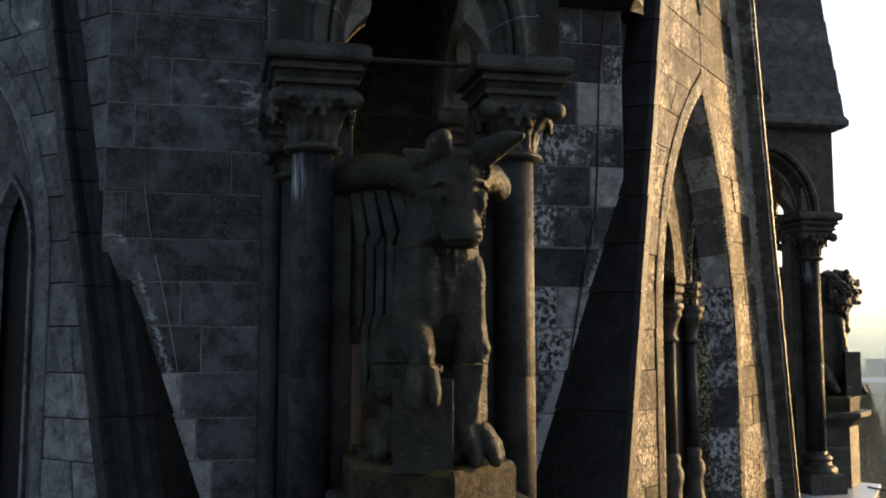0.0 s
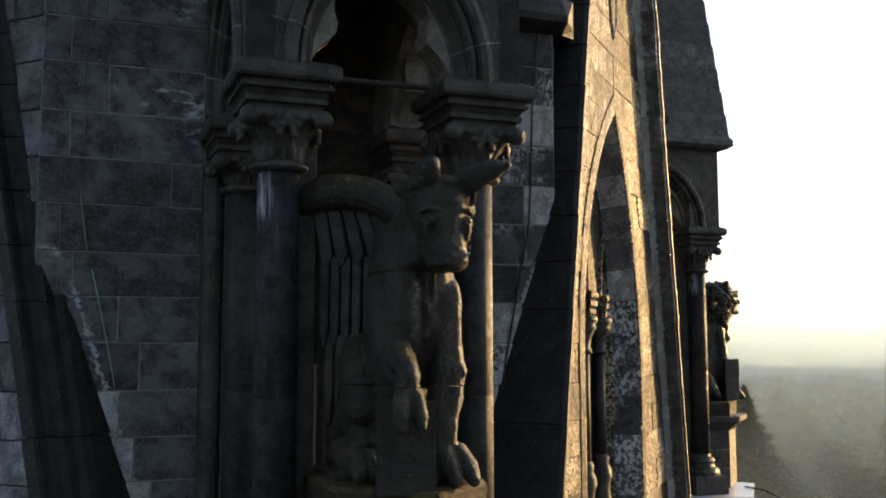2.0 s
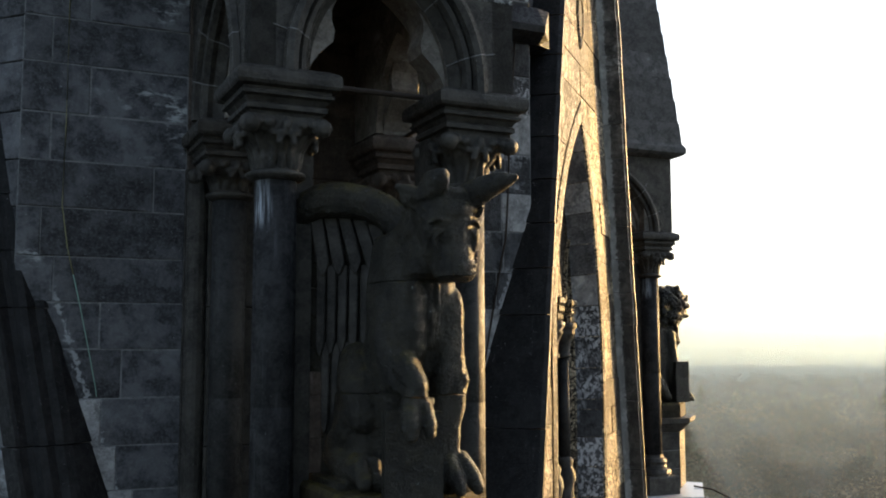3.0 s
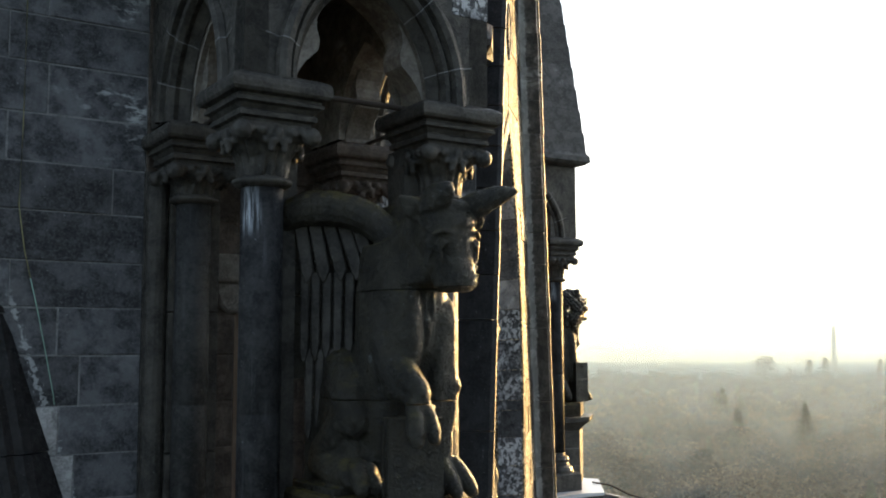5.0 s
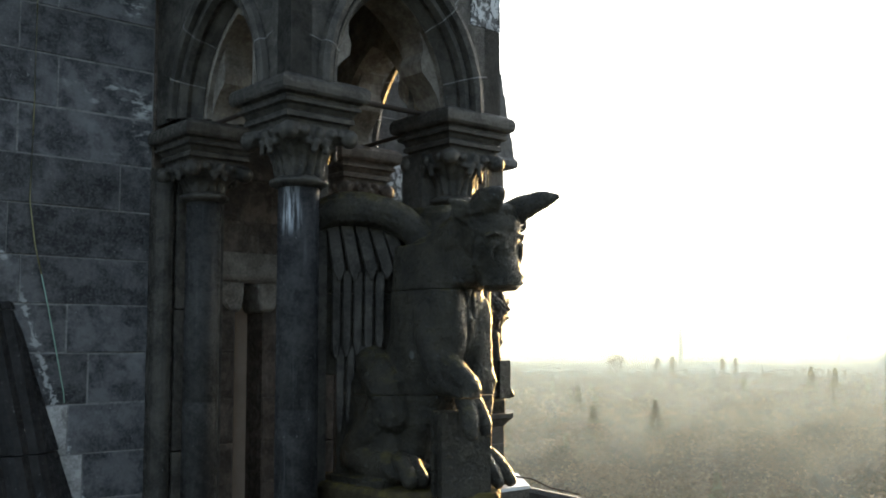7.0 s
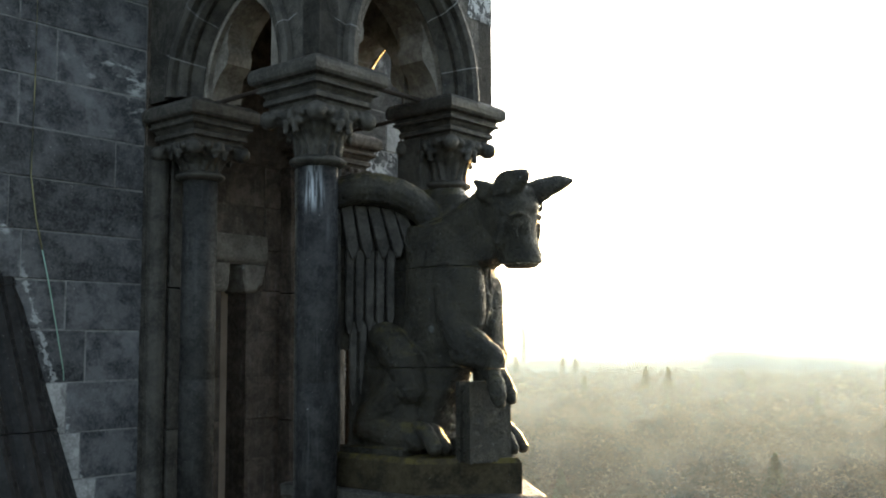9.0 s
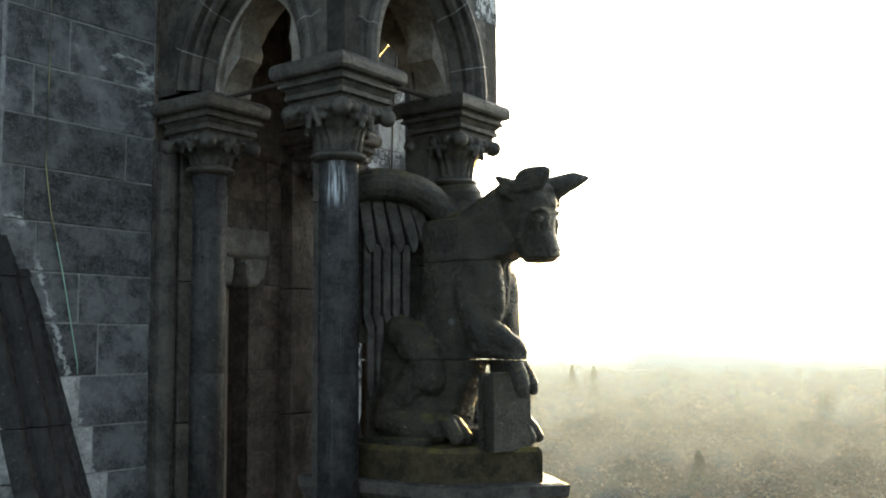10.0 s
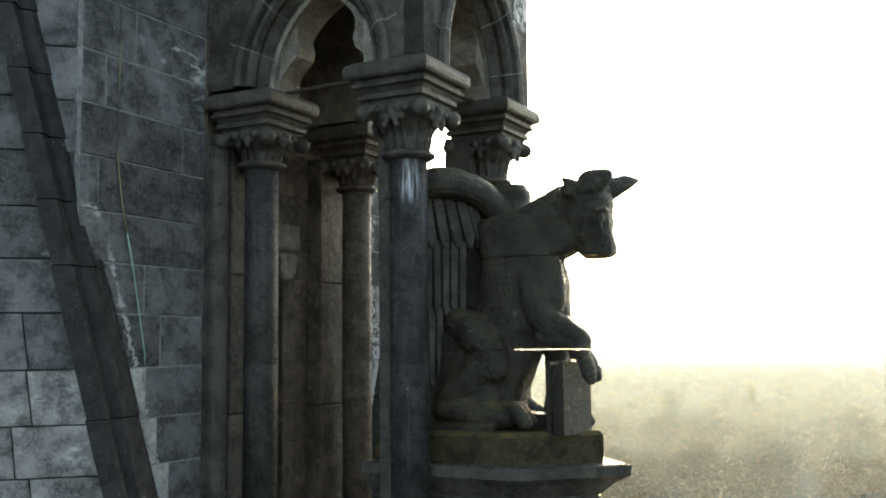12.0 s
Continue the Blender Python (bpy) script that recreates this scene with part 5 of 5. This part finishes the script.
woods("near_broadleaf_woods", 175, 420, 900, 820, 0.32, M_BARE, False, "bare brown winter trees standing in mist")
woods("middle_broadleaf_woods", 420, 900, 2600, 150, 0.75, M_BARE, False, "hazy bare winter trees farther off")
woods("far_broadleaf_woods", 900, 1650, 5000, 34, 1.4, M_BARE, False, "faint misty woods near the horizon")
woods("conifer_woods", 260, 1100, 260, 420, 0.5, M_NEEDLE, True, "scattered dark conifers among the bare trees")


def tree(x, y, h, w, conifer, n, size):
    t = empty("conifer_tree" if conifer else "bare_tree", Matrix.Translation((x, y, 0)), "tall dark conifer rising above the misty woods" if conifer else "broad bare tree on the misty horizon", "tree", "single trees in the woods")
    bm = bmesh.new()
    k = h * 0.014 + 0.08
    tube(bm, [(0, 0, 0), (0.1, 0, h * 0.4), (0, 0.1, h * 0.95)], [k * 1.5, k, 0.05], 8)
    part("trunk", bm, M_TRUNK, t)
    if w > 10 and not conifer:
        # spreading limbs that fork twice, with thin twigs at their ends
        for i in range(13):
            a, lean = 2 * math.pi * i / 13 + rnd.uniform(-0.2, 0.2), rnd.uniform(0.25, 1.0)
            o = Vector((math.cos(a), math.sin(a), 0))
            fork = o * (w * 0.42 * lean) + Vector((0, 0, h * 0.58))
            bm = bmesh.new()
            tube(bm, [(0, 0, h * 0.22), o * (w * 0.16 * lean) + Vector((0, 0, h * 0.42)), fork], [0.5, 0.42, 0.32], 6)
            for j in range(4):
                b = a + rnd.uniform(-0.9, 0.9)
                tip = fork + Vector((math.cos(b), math.sin(b), 0)) * (w * rnd.uniform(0.2, 0.55)) + Vector((0, 0, h * rnd.uniform(0.18, 0.42) * (1.1 - 0.4 * lean)))
                mid = fork.lerp(tip, 0.55) + Vector((0, 0, 0.6))
                tube(bm, [fork, mid, tip], [0.3, 0.2, 0.1], 5)
                for _ in range(3):
                    tube(bm, [mid, mid.lerp(tip, 0.6) + Vector([float(v) for v in rnd.normal(0, 1.3, 3)])], [0.16, 0.07], 4)
            part("limb", bm, M_TRUNK, t)
    crown = tri_mesh("crown", crown_tris(0, 0, h, w, n if w <= 10 or conifer else n // 3, size, conifer), M_NEEDLE if conifer else M_BARE)
    crown.parent = t


for d, az, h, w, con, n, s in ((205, 37.4, 33, 8.6, True, 5600, 0.30), (208, 35.2, 33.5, 6.0, True, 3600, 0.30), (420, 48.6, 24, 4.2, True, 1200, 0.4), (520, 57.8, 25, 4.2, True, 1000, 0.4), (330, 52.8, 23, 4.0, True, 1400, 0.36), (310, 49.3, 22, 4.0, True, 1400, 0.36), (600, 62.5, 27, 5.0, True, 1000, 0.5),
                               (1062, 51.0, 31, 14, False, 2200, 0.6), (480, 70.0, 23, 4.4, True, 1000, 0.4), (640, 66.5, 27, 5.2, True, 1000, 0.5), (400, 79.0, 22, 4.4, True, 1100, 0.4), (350, 74.5, 24, 4.4, True, 1300, 0.36), (1064, 53.3, 27, 3.2, False, 700, 0.6), (1064, 54.1, 29, 3.4, False, 700, 0.6), (1064, 56.8, 27, 3.2, False, 700, 0.6), (1064, 57.5, 27, 3.2, False, 700, 0.6), (620, 61.3, 28, 5.2, True, 1100, 0.45), (190, 55.7, 17, 3.4, True, 2600, 0.22), (205, 67.5, 19, 3.8, True, 2600, 0.24)):
    tree(*ring_place(d, radians(az)), h, w * (1.7 if con else 1.0), con, int(n * 2.8) if con else n, s * 1.15)

# works with two chimneys near the horizon
# brick colour lightened so that the far stacks fade as in haze
M_BRICK = plain("haze_paled_brick", (0.36, 0.34, 0.32), 0.8, 0.0, 0.2)
M_SHED = plain("white_cladding", (0.7, 0.72, 0.74), 0.5, 0.0, 0.1)
cx0, cy0 = ring_place(1120, radians(55.4))
works = empty("factory", Matrix.Translation((cx0, cy0, 0)) @ pose(0, 0, 0, 0, 0, -55.4), "long pale works building on the hazy horizon", "factory")
bm = bmesh.new()
box(bm, -45, 52, 0, 20, 0, 20)
part("hall", bm, M_SHED, works)
bm = bmesh.new()
frustum(bm, [(-45, -1), (52, -1), (52, 21), (-45, 21)], 20, [(-42, 8), (49, 8), (49, 12), (-42, 12)], 23)
part("roof", bm, M_BRICK, works)
for px, hh, rr in ((-16, 60, 2.5), (27, 36, 1.4)):
    ch = empty("chimney", Matrix.Translation((cx0, cy0, 0)) @ pose(0, 0, 0, 0, 0, -55.4) @ Matrix.Translation((px, -8, 0)), "tall factory chimney faint in the haze", "chimney", "works chimneys")
    bm = bmesh.new()
    lathe(bm, 0, 0, [(rr * 1.15, 0), (rr * 0.85, hh), (rr * 1.0, hh + 0.5), (rr * 1.0, hh + 2)], 20)
    part("stack", bm, M_BRICK, ch)


# slab tower on legs, and a long stepped hall beside it
tx, ty = ring_place(1660, radians(63.55))
tower = empty("tower_block", Matrix.Translation((tx, ty, 0)) @ pose(0, 0, 0, 0, 0, -63.55), "pale tower block on legs, faint in the haze", "tower")
bm = bmesh.new()
box(bm, -11, 11, 0, 16, 46, 87)
part("upper_floors", bm, M_SHED, tower)
for px in (-8, 8):
    bm = bmesh.new()
    box(bm, px - 2.2, px + 2.2, 0, 16, 0, 46)
    part("leg", bm, M_SHED, tower)
for k in range(5):
    bm = bmesh.new()
    box(bm, -9.6, 9.6, -0.3, 0.1, 50 + 7.4 * k, 53.6 + 7.4 * k)
    part("window_band", bm, M_SHED, tower)
hx, hy = ring_place(1105, radians(69.8))
hall = empty("long_hall", Matrix.Translation((hx, hy, 0)) @ pose(0, 0, 0, 0, 0, -69.8), "long grey stepped hall on the hazy horizon", "building")
for nm2, xa, xb, zt in (("high_wing", -96, -36, 32), ("middle_wing", -36, 46, 27), ("low_wing", 46, 96, 22)):
    bm = bmesh.new()
    box(bm, xa, xb, 0, 25, 0, zt)
    wing_part = part(nm2, bm, M_SHED, hall)
    bm = bmesh.new()
    box(bm, xa - 0.4, xb + 0.4, -0.6, 25.4, zt, zt + 1.2)
    part("roof_edge", bm, M_SHED, wing_part)
# flats and a low pale hall among the trees
fx, fy = ring_place(840, radians(36.05))
flats = empty("apartment_block", Matrix.Translation((fx, fy, 0)) @ pose(0, 0, 0, 0, 0, -36.05), "pale apartment block in two steps, faint in the haze", "building")
for nm2, xa, xb, zt in (("long_wing", -12, 3.6, 33.6), ("high_wing", 3.6, 11, 36.0)):
    bm = bmesh.new()
    box(bm, xa, xb, -1 if xa > 0 else 0, 14, 0, zt)
    wing_part = part(nm2, bm, M_SHED, flats)
    bm = bmesh.new()
    box(bm, xa - 0.3, xb + 0.3, -1.4 if xa > 0 else -0.4, 14.4, zt, zt + 0.8)
    part("roof_edge", bm, M_SHED, wing_part)
hx, hy = ring_place(660, radians(36.1))
hall = empty("low_hall", Matrix.Translation((hx, hy, 0)) @ pose(0, 0, 0, 0, 0, -36.1), "low hall with a bright pale roof among the trees", "building")
bm = bmesh.new()
box(bm, -12, 12, 0, 22, 0, 21.6)
body = part("body", bm, M_BRICK, hall)
bm = bmesh.new()
frustum(bm, [(-12.6, -0.8), (12.6, -0.8), (12.6, 23), (-12.6, 23)], 21.6, [(-12.6, 10.5), (12.6, 10.5), (12.6, 11.5), (-12.6, 11.5)], 24.2)
part("roof", bm, M_SHED, hall, "bright pale pitched roof")


def mist(name, radius, height, density, colour):
    """A curved translucent sheet in place of mist: pale, sunlit through, thinning out upwards."""
    m = bpy.data.materials.new(name)
    m.use_nodes = True
    n, l = m.node_tree.nodes, m.node_tree.links
    n.remove(n["Principled BSDF"])
    pos = n.new("ShaderNodeNewGeometry").outputs["Position"]
    sep = n.new("ShaderNodeSeparateXYZ")
    l.new(pos, sep.inputs[0])
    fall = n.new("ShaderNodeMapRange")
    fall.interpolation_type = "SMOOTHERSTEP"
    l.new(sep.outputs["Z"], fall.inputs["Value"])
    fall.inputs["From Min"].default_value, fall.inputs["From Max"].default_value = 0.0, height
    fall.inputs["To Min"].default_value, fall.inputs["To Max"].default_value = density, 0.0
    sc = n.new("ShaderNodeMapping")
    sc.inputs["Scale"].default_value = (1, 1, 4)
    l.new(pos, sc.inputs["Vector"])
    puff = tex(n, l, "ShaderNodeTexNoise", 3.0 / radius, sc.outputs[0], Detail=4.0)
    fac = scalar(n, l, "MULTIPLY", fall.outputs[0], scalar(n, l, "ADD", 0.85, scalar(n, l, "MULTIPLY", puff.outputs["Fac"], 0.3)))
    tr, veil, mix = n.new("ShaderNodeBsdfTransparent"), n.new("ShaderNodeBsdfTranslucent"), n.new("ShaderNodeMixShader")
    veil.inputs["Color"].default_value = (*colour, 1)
    l.new(fac, mix.inputs[0])
    l.new(tr.outputs[0], mix.inputs[1])
    l.new(veil.outputs[0], mix.inputs[2])
    l.new(mix.outputs[0], n["Material Output"].inputs["Surface"])
    bm = bmesh.new()
    lo, hi = [], []
    for i in range(61):
        x, y = ring_place(radius, radians(10 + 100 * i / 60))
        lo.append(bm.verts.new((x, y, 0.1)))
        hi.append(bm.verts.new((x, y, height)))
    for i in range(60):
        bm.faces.new((lo[i], lo[i + 1], hi[i + 1], hi[i]))
    tagged(link(name, bm, m, smooth=True), "thin translucent sheet that stands for the mist over the woods", "mist", kind="stuff")


# distance haze built from sheets, tinted bluish to offset the warm sun
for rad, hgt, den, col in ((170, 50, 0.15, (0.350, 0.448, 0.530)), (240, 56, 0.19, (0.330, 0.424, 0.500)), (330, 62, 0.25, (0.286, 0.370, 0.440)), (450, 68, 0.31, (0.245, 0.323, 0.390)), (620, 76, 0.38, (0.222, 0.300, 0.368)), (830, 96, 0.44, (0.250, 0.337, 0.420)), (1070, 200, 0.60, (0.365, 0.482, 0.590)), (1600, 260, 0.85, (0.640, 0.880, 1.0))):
    mist("mist_sheet", rad, hgt, den, col)

# ---- walls' own stones ----
JOINTS = {2: (-1.291,), 3: (-1.417,), 4: (-1.533, 1.60), 5: (-1.40,), 6: (-1.56, 1.535), 7: (-1.9, 1.8), 8: (-2.0, 1.876), 9: (-1.2, 1.856), 10: (-1.955, 1.9), 11: (-2.1, -1.685, 1.737), 12: (-1.964, 1.98), 13: (-1.7, 1.8)}
DOOR = (-0.21, 0.045, 40.755)
wall_bull = wall_slab("wall_south", 0, M_JOINT, DOOR)
lay_courses(wall_bull, ((-HALF, -0.95),), M_WALL, JOINTS, seed=2, pale=((2, "L"), (3, "L"), (4, "L")))
lay_courses(wall_bull, ((0.95, HALF),), M_SOOT, JOINTS, seed=12, rows=(9, 18), pale=((9, "R"), (11, "R")))
lay_courses(wall_bull, ((0.95, HALF),), M_SALTED, JOINTS, seed=12, rows=(0, 9), pale=((6, "R"),))
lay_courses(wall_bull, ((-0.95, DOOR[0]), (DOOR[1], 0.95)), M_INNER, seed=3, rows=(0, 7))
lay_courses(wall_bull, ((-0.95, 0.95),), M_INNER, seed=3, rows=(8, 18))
for x0, x1, z0 in ((-0.95, DOOR[0], LEDGE), (DOOR[1], 0.95, LEDGE), (DOOR[0], DOOR[1], DOOR[2])):
    bm = bmesh.new()
    box(bm, x0, x1, -R + 0.006, -R + 0.6, z0, 44.5)
    part("backing", bm, M_INNER, wall_bull)
for a0, a1 in ((-0.95, -0.47), (0.24, 0.95)):
    x0, x1 = a0 + 0.003, a1 - 0.003
    part("ashlar_block", piece([(x0, ZS[7] + 0.003), (x1, ZS[7] + 0.003), (x1, ZS[8] - 0.003), (x0, ZS[8] - 0.003)], -R + 0.2, -R, 0.004), M_INNER, wall_bull)
# lintel with a rounded lower edge
bm = bmesh.new()
prof = [(-R + 0.2, 41.0), (-R - 0.025, 41.0), (-R - 0.03, 40.99)] + [(-R + 0.03 - 0.06 * math.cos(radians(15 * i)), DOOR[2] + 0.075 - 0.072 * math.sin(radians(15 * i))) for i in range(7)] + [(-R + 0.26, DOOR[2] + 0.003)]
ends = [[bm.verts.new((x, y, z)) for y, z in prof] for x in (-0.467, 0.237)]
for i in range(len(prof)):
    k = (i + 1) % len(prof)
    bm.faces.new((ends[0][i], ends[0][k], ends[1][k], ends[1][i]))
bm.faces.new(ends[0])
bm.faces.new(ends[1][::-1])
part("lintel", bm, M_SOFFIT, wall_bull, "door lintel with a rounded lower edge")
for sx, edge in ((1, DOOR[0]), (-1, DOOR[1])):
    # quarter-round corbel reaching a hand's breadth into the opening
    bm = bmesh.new()
    rows = []
    for y, grow in ((-R + 0.245, 0.0), (-R + 0.02, 0.0), (-R - 0.02, -0.008), (-R - 0.035, -0.03)):
        arc = [(edge - sx * 0.17, DOOR[2] - 0.002)] + [(edge + sx * ((0.07 + grow) * math.cos(radians(9 * i)) ** 0.6 if i < 10 else 0.0), DOOR[2] - 0.002 - (0.235 + grow) * math.sin(radians(9 * i))) for i in range(11)] + [(edge - sx * 0.07, DOOR[2] - 0.235 - grow), (edge - sx * (0.15 + grow), DOOR[2] - 0.17 - grow)]
        rows.append([bm.verts.new((x, y, z)) for x, z in arc])
    for p, q in zip(rows, rows[1:]):
        for i in range(len(p)):
            k = (i + 1) % len(p)
            bm.faces.new((p[i], p[k], q[k], q[i]))
    bm.faces.new(rows[-1])
    part("door_corbel", bm, M_SOFFIT, wall_bull, "rounded corbel under the door's lintel")
bm = bmesh.new()
box(bm, DOOR[0] - 0.03, DOOR[1] + 0.03, -R + 0.25, -R + 0.27, LEDGE, DOOR[2] + 0.03)
tagged(part("door_1", bm, M_DOOR, None), "narrow dusty glazed door, tinted like reflected sky, under a shouldered lintel", "door", kind="structure").matrix_world = bay(0)
# string course on the diagonal walls
for an, wl in ((0, wall_bull),):
    for sx in (-1, 1):
        bm = bmesh.new()
        xa, xb = (0.93, HALF + 0.24) if sx > 0 else (-HALF - 0.12, -0.93)
        e = 0.16 * sx
        stack(bm, [([(xa, -R - d), (xb - (e if sx > 0 else 0), -R - d), (xb, -R + 0.05), (xb, -R + 0.3), (xa, -R + 0.3)], z) for d, z in ((0.02, 43.02), (0.15, 43.10), (0.16, 43.16), (0.01, 43.38))])
        part("string_course", bm, M_COPING, wl, "sloping drip course")

wall_lion = wall_slab("wall_east", 90, M_JOINT)
lay_courses(wall_lion, ((-HALF, -0.95),), M_WALL, seed=4)
lay_courses(wall_lion, ((-0.95, 0.95),), M_INNER, seed=5)
bm = bmesh.new()
stack(bm, [([(-HALF - 0.12, -R - d), (-0.93, -R - d), (-0.93, -R + 0.3), (-HALF - 0.12, -R + 0.3)], z) for d, z in ((0.02, 43.02), (0.15, 43.10), (0.16, 43.16), (0.01, 43.38))])
part("string_course", bm, M_COPING, wall_lion, "sloping drip course")
# cables
for nm, pts, r, mt in (("lightning_cable", [(-0.645, 8.035, 44.0), (-0.645, 8.035, 42.8), (-0.64, 8.036, 41.88), (-0.648, 8.035, 41.27), (-0.60, 8.03, 40.95), (-0.553, 8.024, 40.75)], 0.0045, M_CABLE),
                       ("lightning_cable", [(3.21, 8.035, 43.0), (3.19, 8.035, 42.7), (3.152, 8.035, 42.33), (3.129, 8.035, 41.63), (3.10, 8.034, 41.2), (3.051, 8.035, 40.98), (2.90, 8.034, 40.2), (2.749, 8.033, 39.35), (2.734, 8.034, 38.89), (2.73, 8.03, 38.1)], 0.008, M_IRON)):
    bm = bmesh.new()
    tube(bm, pts, r, 6)
    cable = tagged(link(nm, bm, mt, smooth=True), "thin weathered cable running down the stone wall", "cable", "cables on the wall")
    if mt is M_CABLE:
        bm = bmesh.new()
        tube(bm, [(-0.553, 8.024, 40.75), (-0.503, 8.02, 40.54), (-0.44, 8.02, 40.25), (-0.371, 8.02, 39.92), (-0.36, 8.03, 39.85)], 0.0046, 6)
        part("loose_end", bm, M_VERDIGRIS, cable, "green verdigris end of the wire", smooth=True)
# dark spout below the lead, with a cable along its top
bm = bmesh.new()
va, vb = Vector((8.85, 13.05, 0)), Vector((9.74, 12.02, 0))
side = (vb - va).normalized().cross(Vector((0, 0, 1))) * 0.17
tops = (37.995, 37.74)
ring = [[(v + side * u + Vector((0, 0, z))) for u, z in ((-1, zt - 0.5), (1, zt - 0.5), (1, zt - 0.06), (0.5, zt), (-0.5, zt), (-1, zt - 0.06))] for v, zt in zip((va, vb), tops)]
ring = [[bm.verts.new(p) for p in r] for r in ring]
for i in range(6):
    bm.faces.new((ring[0][i], ring[0][(i + 1) % 6], ring[1][(i + 1) % 6], ring[1][i]))
bm.faces.new(ring[0][::-1])
bm.faces.new(ring[1])
tagged(link("water_spout", bm, M_TAB), "dark stone water spout reaching out below the leaded ledge", "spout")
bm = bmesh.new()
tube(bm, [(9.02, 12.85, 38.075), (9.20, 12.62, 38.04), (9.40, 12.40, 37.90), (9.72, 12.03, 37.80)], 0.014, 6)
tagged(link("stay_cable", bm, M_IRON, smooth=True), "black cable lying along the stone spout", "cable", "cables at the ledge")
for nm, an in (("wall_southwest", -45), ("wall_southeast", 45)):
    wl = empty(nm, bay(an), "wall of sooty squared sandstone blocks beside a gable", "wall", kind="structure")
    lay_courses(wl, ((-HALF, -1.5), (1.5, HALF)), M_WALL, face=-R + (0.03 if an < 0 else 0.09), seed=6 + an)
for nm, an in (("wall_west", -90), ("wall_north", 180)):
    wall_slab(nm, an, M_WALL)
for nm, an in (("wall_northwest", -135), ("wall_northeast", 135)):
    wall_slab(nm, an, M_WALL)
